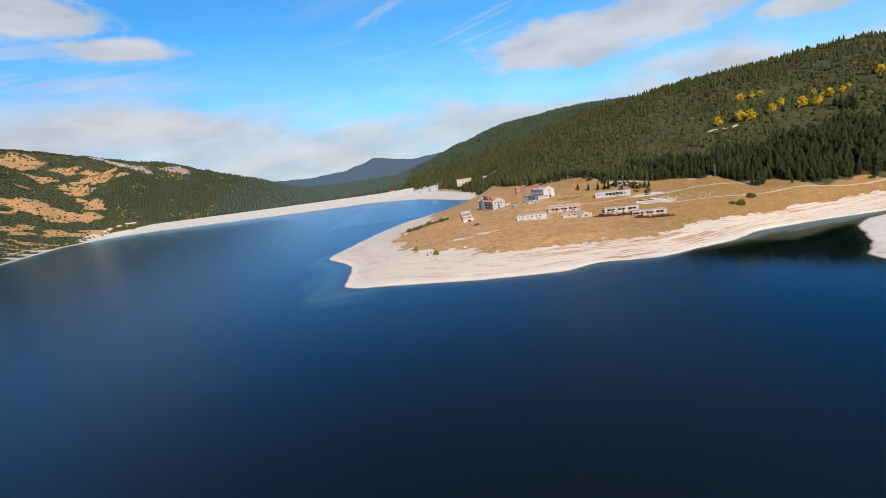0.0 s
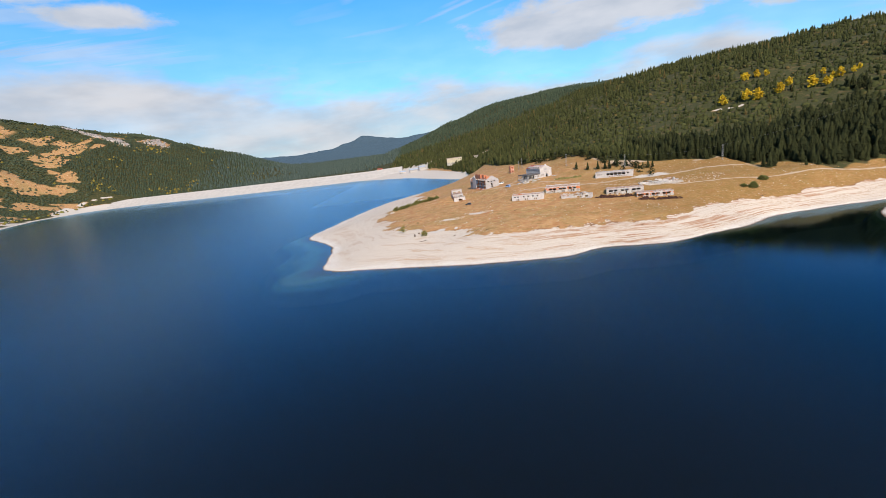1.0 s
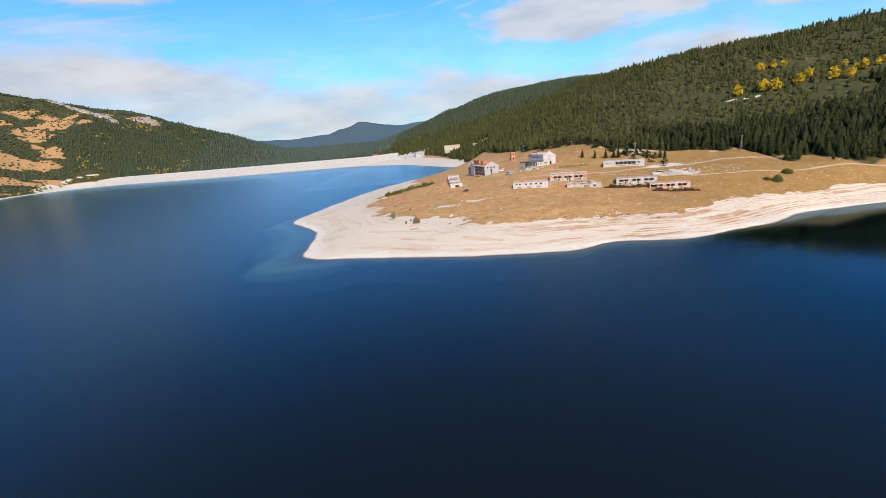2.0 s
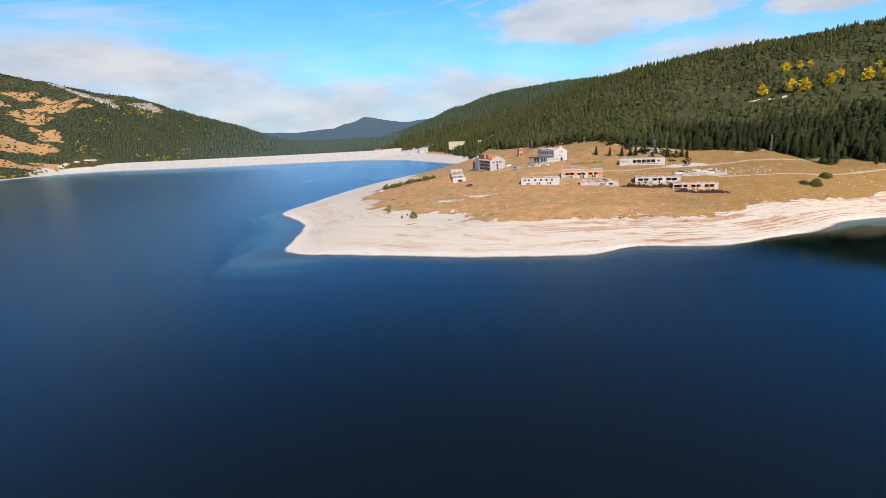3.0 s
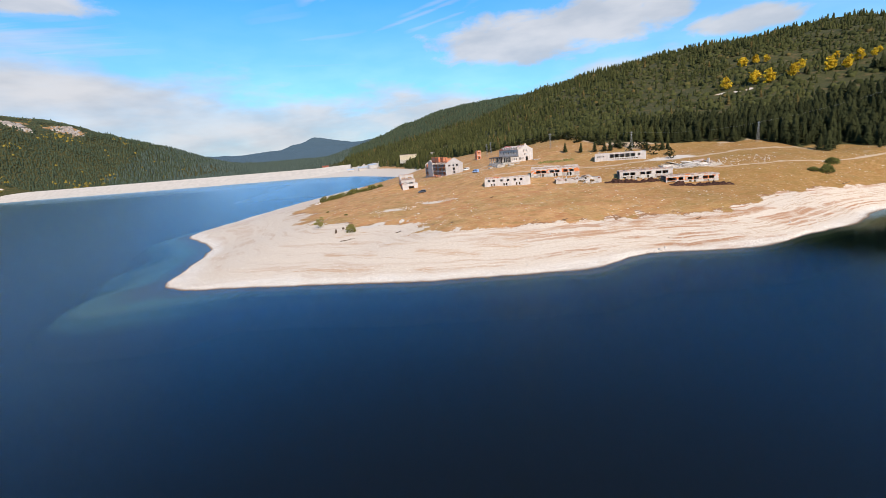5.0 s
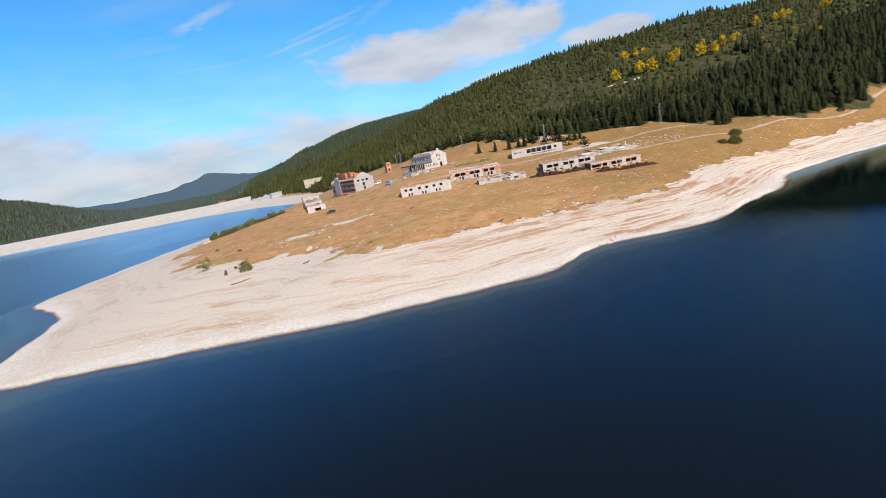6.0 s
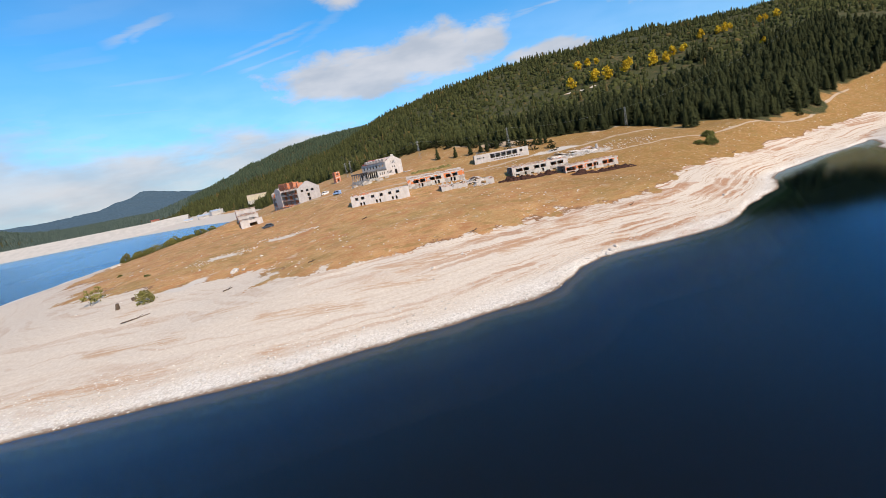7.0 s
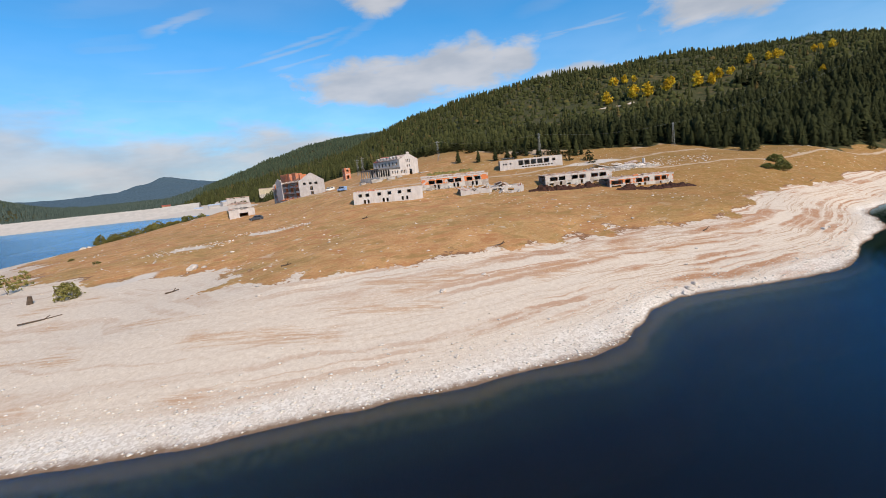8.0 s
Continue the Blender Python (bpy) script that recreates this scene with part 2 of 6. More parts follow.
def ground_height(x, y):
    x, y = np.asarray(x, float), np.asarray(y, float)
    wob = fbm(x, y, 14, 3, 5) * 3.0 * ramp(y, 150, 230) * ramp(np.abs(x - 90), 420, 320)
    s = shore_distance(x, y) + wob
    land = np.maximum(lie(x, y), 0.03 * np.maximum(s, 0) + 0.13 * np.clip(s, 0, 3))
    land = np.minimum(land, 0.6 * np.maximum(s, 0) + 0.0) + 0.0
    land = np.where(x < -600, np.minimum(land, 0.30 * np.maximum(s, 0) + 0.012 * np.maximum(s - 20, 0) ** 2), land)
    land = np.clip(land, 0.0, 340)
    near = ramp(s, 0, 25)
    up = ramp(land, 18, 60)
    land = land + near * (fbm(x, y, 9, 3, 11) * 0.5 + fbm(x, y, 30, 2, 3) * 0.8) * (1 - up) * (0.3 + 0.7 * ramp(land, 5, 9)) + up * (fbm(x, y, 160, 4, 21) * 26 * ramp(land, 40, 160) + fbm(x, y, 35, 2, 8) * 3)
    # a worn bank where the turf ends, and wave-cut steps on the bare shore
    lip = HIGH + fbm(x, y, 22, 3, 31) * 2.2
    land = land + 0.35 * ramp(land, lip - 0.25, lip + 0.25) * ramp(land, 30, 14)
    for level in (1.6, 2.7, 3.9, 5.2):
        land = land + 0.09 * ramp(land, level - 0.06, level + 0.06) * ramp(land, 9, 6)
    shelf = 1 - 0.72 * np.exp(-((x + 92) ** 2 + (y - 300) ** 2) / 42 ** 2) - 0.75 * np.exp(-((x + 76) ** 2 + (y - 250) ** 2) / 20 ** 2) - 0.6 * np.exp(-((x + 112) ** 2 + (y - 372) ** 2) / 26 ** 2)
    shelf = shelf + 1.8 * ramp(x, -55, -20) * (y > 150) * (x < 400)    # the southern shore falls off steeply
    d = np.maximum(-s, 0) * np.maximum(shelf, 0.2)
    rim = 0.14 * np.clip(-s, 0, 1.6)    # a gentle wet margin before the bed drops away
    d = np.maximum(d - 1.2 * np.maximum(shelf, 0.2), 0)
    bed = np.maximum(-rim - 0.12 * d - 0.018 * d * d, -9)
    return np.where(s > 0, land, bed)


def height_at(x, y):
    return float(ground_height(np.array([x]), np.array([y]))[0])


def tree_line(x):
    """How far out (in y) the wood begins, by x."""
    return np.interp(x, [-120, -60, 0, 15, 30, 48, 60, 70, 76, 84, 92, 100, 108, 117, 124, 130, 136, 142, 150, 178, 205, 212, 225, 240, 275, 420, 700],
                     [1225, 1168, 1010, 960, 880, 810, 745, 670, 560, 500, 478, 466, 462, 452, 440, 420, 392, 372, 364, 354, 350, 322, 318, 312, 306, 320, 315])


def west_open(x, y):
    """Dry grass clearings on the western slope: middle, the way it runs, half length, half width."""
    out = np.zeros(np.shape(x))
    for cx, cy, way, a, b in ((-1128, 1440, 44, 105, 34), (-1310, 1432, 34, 115, 30), (-1077, 1279, 40, 60, 26), (-1060, 1192, 45, 48, 20), (-1140, 1144, 40, 55, 20), (-1200, 1222, 40, 44, 15),
                              (-1075, 1352, 60, 38, 16), (-1020, 1240, 55, 40, 12), (-1030, 1090, 50, 40, 12), (-985, 1010, 60, 40, 12)):
        c, s = math.cos(radians(way)), math.sin(radians(way))
        p, q = (x - cx) * c + (y - cy) * s, -(x - cx) * s + (y - cy) * c
        out = np.maximum(out, np.exp(-(p / a) ** 2 - (q / b) ** 2))
    return out


def west_wood(x, y):
    """1 where the western slope carries close wood instead of scrub."""
    return ramp((x + 1100) * 0.55 + (y - 1388) * 0.83 + 22 * fbm(x, y, 70, 3, 59), -10, 25) * ramp(lie(x, y), 205, 150)


def west_cover(x, y):
    """Where pine mats cover the western slope."""
    p, q = x * 0.77 + y * 0.64, -x * 0.64 + y * 0.77
    n = fbm(p * 0.62, q, 36, 5, 51) + 0.75 * fbm(p * 0.4, q, 15, 3, 53)
    return ramp(n * 1.25 + 0.25 + 0.9 * west_wood(x, y) - 0.72 * ramp(west_open(x, y), 0.1, 0.75), -0.06, 0.04)

# ---- materials ----
def material(name):
    m = bpy.data.materials.new(name)
    m.use_nodes = True
    return m, Nodes(m.node_tree)


def finish(N, color, rough=0.9, bump=None, strength=0.3, dist=0.1, metal=0.0, spec=0.3):
    s = N.add("ShaderNodeBsdfPrincipled", None, Base_Color=color, Roughness=rough, Metallic=metal, Specular_IOR_Level=spec)
    if bump is not None:
        N.put(s.inputs["Normal"], N.add("ShaderNodeBump", None, Strength=strength, Distance=dist, Height=bump))
    N.add("ShaderNodeOutputMaterial", None, Surface=s)


def plain(name, color, rough=0.8, metal=0.0, size=2.0, vary=0.25, bump=0.15):
    """One surface with grain and stains, at real size."""
    m, N = material(name)
    where = N.add("ShaderNodeTexCoord").outputs["Object"]
    stain = N.noise(where, 1.0 / size, 5, 0.6)
    grain = N.noise(where, 9.0 / size, 4, 0.6)
    dark = rgb(*[c * (1 - vary * 1.6) for c in color])
    light = rgb(*[min(1, c * (1 + vary * 0.5)) for c in color])
    c = N.mix(N.step(N.math("ADD", stain, N.math("MULTIPLY", grain, 0.35)), 0.42, 0.9), dark, light)
    finish(N, c, rough, grain, bump, 0.05, metal)
    return m


def ground_material():
    m, N = material("shore_turf_and_wood_floor")
    at = N.add("ShaderNodeNewGeometry").outputs["Position"]
    x, y, z = N.add("ShaderNodeSeparateXYZ", None, Vector=at).outputs
    flat = N.add("ShaderNodeCombineXYZ", None, X=x, Y=y).outputs[0]
    wood = N.add("ShaderNodeAttribute", {"attribute_name": "wood"}).outputs["Fac"]
    track = N.add("ShaderNodeAttribute", {"attribute_name": "track"}).outputs["Fac"]
    n_big, n_mid, n_small = N.noise(flat, 0.03, 4), N.noise(flat, 0.16, 6, 0.62), N.noise(flat, 1.3, 5, 0.65)
    n_fine = N.noise(flat, 5.0, 3, 0.6)
    reach = N.noise(flat, 0.045, 3, 0.5)
    lip = N.math("ADD", N.math("MULTIPLY", N.math("SUBTRACT", reach, 0.5), 5.0), N.math("ADD", N.math("MULTIPLY", N.math("SUBTRACT", n_mid, 0.5), 3.2), N.math("MULTIPLY", N.math("SUBTRACT", n_small, 0.5), 1.1)))
    edge = N.math("SUBTRACT", z, N.math("ADD", lip, HIGH))    # metres above the ragged end of the turf
    # bare shore: pale granite sand with rusty and grey strandlines
    level = N.math("ADD", z, N.math("ADD", N.math("MULTIPLY", n_mid, 0.55), N.math("MULTIPLY", n_big, 2.4)))
    lines = N.noise(N.add("ShaderNodeCombineXYZ", None, X=N.math("MULTIPLY", x, 0.006), Y=N.math("MULTIPLY", y, 0.006), Z=N.math("MULTIPLY", level, 1.15)).outputs[0], 1.0, 3, 0.55)
    thin = N.noise(N.add("ShaderNodeCombineXYZ", None, X=N.math("MULTIPLY", x, 0.012), Y=N.math("MULTIPLY", y, 0.012), Z=N.math("MULTIPLY", level, 3.4)).outputs[0], 1.0, 2, 0.55)
    drawn = N.noise(N.scaled(N.scaled(flat, 1, 1, 1, radians(22)), 0.16, 1.5, 1), 0.8, 6, 0.7)
    patch = N.noise(N.scaled(flat, 0.5, 1.5, 1), 0.07, 5, 0.65)
    torn = N.step(N.noise(N.scaled(flat, 0.5, 1.2, 1), 0.4, 6, 0.75), 0.30, 0.50)
    rust = N.add("ShaderNodeAttribute", {"attribute_name": "rust"}).outputs["Fac"]
    sand = N.mix(N.step(n_small, 0.3, 0.72), rgb(0.545, 0.455, 0.365), rgb(0.64, 0.555, 0.46))
    sand = N.mix(N.math("MULTIPLY", N.math("MULTIPLY", N.step(N.math("ABSOLUTE", N.math("SUBTRACT", lines, 0.52)), N.step(x, 40, 100, 0.06, 0.095), 0.02), N.math("MULTIPLY", N.step(x, 10, 90, 0.3, 0.9), torn)), N.step(patch, 0.43, 0.56)), sand, rgb(0.35, 0.17, 0.08))
    sand = N.mix(N.math("MULTIPLY", N.math("MULTIPLY", rust, 0.75), N.step(N.math("ADD", drawn, N.math("MULTIPLY", rust, 0.16)), 0.56, 0.74)), sand, rgb(0.42, 0.24, 0.125))
    sand = N.mix(N.math("MULTIPLY", N.math("MULTIPLY", N.step(N.math("ABSOLUTE", N.math("SUBTRACT", thin, 0.5)), 0.04, 0.01), N.step(patch, 0.56, 0.44)), N.math("MULTIPLY", N.step(x, 10, 120, 0.12, 0.8), torn)), sand, rgb(0.36, 0.225, 0.135))
    speck = N.noise(flat, 3.2, 4, 0.8)
    sand = N.mix(N.math("MULTIPLY", N.step(speck, 0.48, 0.32), 0.6), sand, rgb(0.43, 0.35, 0.28))
    pit = N.noise(flat, 7.0, 2, 0.7)
    sand = N.mix(N.math("MULTIPLY", N.step(pit, 0.40, 0.3), 0.7), sand, rgb(0.33, 0.27, 0.22))
    sand = N.mix(N.math("MULTIPLY", N.step(speck, 0.56, 0.7), 0.8), sand, rgb(0.73, 0.66, 0.565))
    cobble = N.add("ShaderNodeTexVoronoi", {"feature": "F1"}, Vector=flat, Scale=4.2)
    pale = N.mix(N.step(N.add("ShaderNodeSeparateColor", None, Color=cobble.outputs["Color"]).outputs[0], 0.1, 0.9), rgb(0.56, 0.50, 0.435), rgb(0.78, 0.73, 0.66))
    sand = N.mix(N.math("MULTIPLY", N.step(level, 2.7, 1.9), N.step(n_mid, 0.3, 0.6, 0.35, 0.85)), sand, pale)
    # wet fringe; below it the bed's colour carries light lost in the water
    spit = N.step(x, -30, -66)    # sand given the water's green round the spit, mossy stones along the southern shore
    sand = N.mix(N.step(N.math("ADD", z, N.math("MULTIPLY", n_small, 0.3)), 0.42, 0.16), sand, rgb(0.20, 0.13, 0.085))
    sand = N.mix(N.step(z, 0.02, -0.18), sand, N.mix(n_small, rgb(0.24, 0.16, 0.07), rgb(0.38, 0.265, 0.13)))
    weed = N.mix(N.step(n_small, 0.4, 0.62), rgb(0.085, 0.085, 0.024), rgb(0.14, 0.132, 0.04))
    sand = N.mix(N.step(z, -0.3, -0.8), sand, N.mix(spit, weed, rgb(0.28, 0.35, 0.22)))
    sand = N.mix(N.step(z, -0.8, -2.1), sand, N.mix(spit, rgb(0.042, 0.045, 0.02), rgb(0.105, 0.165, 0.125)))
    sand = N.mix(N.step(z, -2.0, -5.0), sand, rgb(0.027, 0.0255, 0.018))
    # dry autumn turf
    turf = N.mix(N.step(n_mid, 0.3, 0.7), rgb(0.40, 0.195, 0.08), rgb(0.54, 0.31, 0.135))
    turf = N.mix(N.math("MULTIPLY", N.step(n_big, 0.46, 0.66), 0.6), turf, rgb(0.33, 0.23, 0.085))
    turf = N.mix(N.math("MULTIPLY", N.step(n_small, 0.52, 0.75), 0.5), turf, rgb(0.27, 0.165, 0.08))
    straw = N.noise(N.scaled(flat, 1.0, 1.6, 1), 0.55, 6, 0.72)
    turf = N.mix(N.math("MULTIPLY", N.step(straw, 0.5, 0.68), 0.6), turf, rgb(0.53, 0.365, 0.185))
    turf = N.mix(N.math("MULTIPLY", N.step(straw, 0.45, 0.3), 0.4), turf, rgb(0.23, 0.12, 0.05))
    blade = N.noise(flat, 2.6, 4, 0.8)
    turf = N.mix(N.math("MULTIPLY", N.step(blade, 0.5, 0.34), 0.5), turf, rgb(0.17, 0.09, 0.04))
    turf = N.mix(N.math("MULTIPLY", N.step(blade, 0.57, 0.7), 0.6), turf, rgb(0.62, 0.46, 0.27))
    sward = N.noise(N.scaled(flat, 0.7, 1.3, 1), 0.22, 6, 0.68, 0.5)
    turf = N.mix(N.math("MULTIPLY", N.step(sward, 0.5, 0.62), 0.6), turf, rgb(0.25, 0.17, 0.058))
    turf = N.mix(N.math("MULTIPLY", N.step(sward, 0.47, 0.36), 0.65), turf, rgb(0.37, 0.16, 0.068))
    turf = N.mix(N.math("MULTIPLY", N.step(N.noise(flat, 0.11, 5, 0.7), 0.6, 0.68), 0.55), turf, rgb(0.55, 0.44, 0.32))
    heath = N.math("MULTIPLY", N.step(N.math("ADD", x, N.math("MULTIPLY", N.math("SUBTRACT", reach, 0.5), 120.0)), 50, 160), N.step(straw, 0.3, 0.62, 0.9, 0.5))
    turf = N.mix(heath, turf, rgb(0.225, 0.132, 0.036))
    stones = N.math("MULTIPLY", N.step(N.noise(flat, 0.8, 2, 0.5), 0.64, 0.7), N.step(n_mid, 0.42, 0.6))
    turf = N.mix(stones, turf, rgb(0.55, 0.5, 0.44))
    bank = N.math("MULTIPLY", N.step(edge, -0.08, 0.0), N.step(edge, 0.26, 0.1))
    base = N.mix(N.step(edge, -0.04, 0.06), sand, turf)
    base = N.mix(N.math("MULTIPLY", bank, N.step(N.noise(flat, 0.09, 3, 0.6), 0.46, 0.58)), base, rgb(0.22, 0.115, 0.06))
    base = N.mix(N.step(N.math("ADD", track, N.math("MULTIPLY", N.math("SUBTRACT", n_small, 0.5), 0.5)), 0.4, 0.7), base, rgb(0.44, 0.33, 0.23))
    gravel = N.add("ShaderNodeAttribute", {"attribute_name": "gravel"}).outputs["Fac"]
    base = N.mix(N.step(N.math("ADD", gravel, N.math("MULTIPLY", N.math("SUBTRACT", n_mid, 0.5), 0.5)), 0.35, 0.65), base, N.mix(n_small, rgb(0.46, 0.40, 0.34), rgb(0.64, 0.58, 0.51)))
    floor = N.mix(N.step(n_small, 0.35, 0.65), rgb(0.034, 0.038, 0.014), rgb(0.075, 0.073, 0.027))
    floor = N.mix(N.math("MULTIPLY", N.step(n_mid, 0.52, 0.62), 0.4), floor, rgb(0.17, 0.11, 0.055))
    # haze over the distant hills is put into their blue base colour
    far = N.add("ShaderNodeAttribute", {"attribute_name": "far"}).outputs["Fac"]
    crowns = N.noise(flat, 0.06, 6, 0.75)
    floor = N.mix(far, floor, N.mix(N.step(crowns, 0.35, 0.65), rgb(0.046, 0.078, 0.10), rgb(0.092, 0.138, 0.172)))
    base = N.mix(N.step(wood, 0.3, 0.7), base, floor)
    h = N.math("ADD", N.math("MULTIPLY", n_small, 0.6), N.math("MULTIPLY", n_fine, 0.25))
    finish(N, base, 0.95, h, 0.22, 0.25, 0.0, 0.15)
    return m


def water_material():
    m, N = material("lake_water")
    at = N.add("ShaderNodeNewGeometry").outputs["Position"]
    a = N.noise(N.scaled(at, 1.2, 2.3, 1, radians(25)), 1.0, 4, 0.6)
    b = N.noise(N.scaled(at, 0.12, 0.2, 1, radians(-15)), 1.0, 3, 0.5)
    x = N.add("ShaderNodeSeparateXYZ", None, Vector=at).outputs[0]
    lee = N.step(x, 70, 140, 1.0, 0.12)    # the eastern bay lies sheltered
    fine = N.noise(N.scaled(at, 3.0, 5.0, 1, radians(30)), 1.0, 3, 0.6)
    h = N.math("MULTIPLY", N.math("ADD", N.math("MULTIPLY", a, 0.09), N.math("ADD", N.math("MULTIPLY", b, 0.03), N.math("MULTIPLY", fine, 0.05))), lee)
    bump = N.add("ShaderNodeBump", None, Strength=0.48, Distance=1.0, Height=h)
    # blue gloss tint stands in for high sky mirrored by steeper waves
    gloss = N.add("ShaderNodeBsdfGlossy", None, Color=rgb(0.46, 0.74, 1.0), Roughness=N.math("ADD", 0.03, N.math("MULTIPLY", lee, 0.14)), Normal=bump)
    clear = N.add("ShaderNodeBsdfTransparent", None, Color=rgb(0.84, 0.88, 0.80))
    f = N.add("ShaderNodeFresnel", None, IOR=1.333, Normal=bump)
    N.add("ShaderNodeOutputMaterial", None, Surface=N.add("ShaderNodeMixShader", None, i0=f, i1=clear, i2=gloss))
    return m


def foliage_material(name, dark, light, turn=None):
    m, N = material(name)
    tint = N.add("ShaderNodeAttribute", {"attribute_name": "tint"}).outputs["Fac"]
    info = N.add("ShaderNodeObjectInfo").outputs["Random"]
    isl = N.add("ShaderNodeNewGeometry").outputs["Random Per Island"]
    at = N.add("ShaderNodeNewGeometry").outputs["Position"]
    grain = N.noise(at, 1.6, 3, 0.6)
    v = N.math("FRACT", N.math("ADD", tint, info))
    f = N.math("ADD", N.math("MULTIPLY", v, 0.55), N.math("ADD", N.math("MULTIPLY", isl, 0.25), N.math("MULTIPLY", N.math("SUBTRACT", grain, 0.4), 0.6)))
    c = N.mix(f, rgb(*dark), rgb(*light))
    if turn:
        c = N.mix(N.step(v, 0.94, 0.985), c, rgb(*turn))
    finish(N, c, 0.9, None, spec=0.05)
    return m


def brick_material(name="weathered_red_hollow_brick", worn=0.52):
    m, N = material(name)
    at = N.add("ShaderNodeTexCoord").outputs["Object"]
    x, y, z = N.add("ShaderNodeSeparateXYZ", None, Vector=at).outputs
    flat = N.add("ShaderNodeCombineXYZ", None, X=N.math("ADD", x, y), Y=z).outputs[0]
    b = N.add("ShaderNodeTexBrick", None, Vector=flat, Color1=rgb(0.62, 0.19, 0.072), Color2=rgb(0.52, 0.15, 0.06), Mortar=rgb(0.42, 0.33, 0.27), Scale=1.0, Mortar_Size=0.015)
    N.put(b.inputs["Brick Width"], 0.4), N.put(b.inputs["Row Height"], 0.2)
    n = N.noise(at, 0.9, 5, 0.62)
    c = N.mix(N.step(n, worn, worn + 0.1), b.outputs[0], rgb(0.58, 0.52, 0.47))
    finish(N, c, 0.9, n, 0.3, 0.05)
    return m


def plaster_material(name, color, bare, amount=0.6):
    """Old render, streaked and fallen away in patches."""
    m, N = material(name)
    at = N.add("ShaderNodeTexCoord").outputs["Object"]
    n = N.noise(at, 0.55, 6, 0.65)
    streak = N.noise(N.scaled(at, 0.9, 0.9, 0.4), 1.0, 6, 0.7)
    g = N.noise(at, 6.0, 3, 0.6)
    c = N.mix(N.step(streak, 0.35, 0.68), rgb(*[k * 0.78 for k in color]), rgb(*color))
    c = N.mix(N.step(n, amount, amount + 0.05), c, rgb(*bare))
    c = N.mix(N.math("MULTIPLY", N.step(g, 0.55, 0.8), 0.35), c, rgb(0.3, 0.27, 0.24))
    finish(N, c, 0.92, N.math("ADD", n, g), 0.25, 0.04)
    return m


GROUND, WATER = ground_material(), water_material()
SPRUCE = foliage_material("spruce_needles", (0.016, 0.020, 0.009), (0.052, 0.056, 0.021))
PINE = foliage_material("dwarf_pine_needles", (0.024, 0.030, 0.011), (0.090, 0.092, 0.032), (0.11, 0.082, 0.03))
# these two needle colours are lifted and blued to carry distance haze
FARPINE_HAZE = foliage_material("distant_spruce_in_haze", (0.030, 0.046, 0.030), (0.080, 0.100, 0.058))
WESTPINE_HAZE = foliage_material("mountain_pine_mat_in_haze", (0.036, 0.048, 0.032), (0.088, 0.104, 0.056))
BIRCH = foliage_material("yellow_birch_leaves", (0.46, 0.29, 0.02), (0.80, 0.58, 0.05))
# valley needles, bluish because haze is mixed into the colour
VALEPINE_HAZE = foliage_material("valley_spruce_in_haze", (0.040, 0.060, 0.050), (0.098, 0.126, 0.104))
SHRUB = foliage_material("shrub_leaves", (0.08, 0.092, 0.028), (0.26, 0.245, 0.075))
BARK = plain("grey_brown_bark", (0.12, 0.085, 0.06), 0.95, size=0.5)
PLASTER = plaster_material("grey_white_plaster", (0.54, 0.49, 0.455), (0.38, 0.31, 0.26), 0.60)
WHITE = plaster_material("white_render", (0.60, 0.55, 0.515), (0.42, 0.34, 0.29), 0.64)
PATCHY = plaster_material("plaster_over_red_brick", (0.56, 0.50, 0.46), (0.60, 0.19, 0.068), 0.46)
RUBBLE = plaster_material("rubble_stone_plinth", (0.55, 0.51, 0.46), (0.34, 0.29, 0.25), 0.5)
YELLOW = plaster_material("pale_yellow_render", (0.72, 0.62, 0.44), (0.5, 0.4, 0.3), 0.68)
BRICK = brick_material()
NEWBRICK = brick_material("bright_hollow_brick", 0.66)
CONCRETE = plain("weathered_concrete", (0.46, 0.42, 0.38), 0.9, size=1.5, vary=0.3)
# dark concrete; on interiors and left ends its colour stands for shade
DARKC_SHADE = plain("dark_concrete_and_shade", (0.14, 0.13, 0.125), 0.9, size=1.5, vary=0.35)
TILE = plain("rusty_red_roofing", (0.34, 0.10, 0.07), 0.8, size=1.2, vary=0.4)
PINKROOF = plain("crumbling_roof_screed", (0.52, 0.38, 0.31), 0.95, size=1.0, vary=0.4)
STRIPPED = plaster_material("stripped_pinkish_roof", (0.56, 0.45, 0.40), (0.36, 0.13, 0.10), 0.55)
PLASTERED = plaster_material("plaster_with_little_brick_showing", (0.58, 0.52, 0.475), (0.58, 0.2, 0.08), 0.6)
PEAT = plain("dark_turned_soil", (0.062, 0.027, 0.018), 1.0, size=0.8, vary=0.5, bump=0.5)
STONE = plain("pale_granite", (0.68, 0.60, 0.52), 0.9, size=1.0, vary=0.3)
COBBLE = plain("bleached_granite", (0.70, 0.64, 0.57), 0.9, size=1.0, vary=0.22)
RIPRAP = plain("pale_rock_facing", (0.49, 0.45, 0.405), 0.95, size=9.0, vary=0.09, bump=0.03)
STEEL = plain("galvanised_steel", (0.35, 0.35, 0.35), 0.5, 0.7, size=0.6)
WOODPOLE = plain("grey_timber", (0.22, 0.18, 0.15), 0.9, size=0.4)
GLASS = plain("dark_window_glass", (0.03, 0.035, 0.045), 0.12, size=1.0)
RUBBER = plain("tyre_rubber", (0.03, 0.03, 0.03), 0.9, size=0.3)
PAINT_DARK = plain("dark_grey_car_paint", (0.07, 0.075, 0.085), 0.3, 0.3, size=1.0, vary=0.1, bump=0.0)
PAINT_WHITE = plain("white_van_paint", (0.75, 0.75, 0.74), 0.35, size=1.0, vary=0.06, bump=0.0)
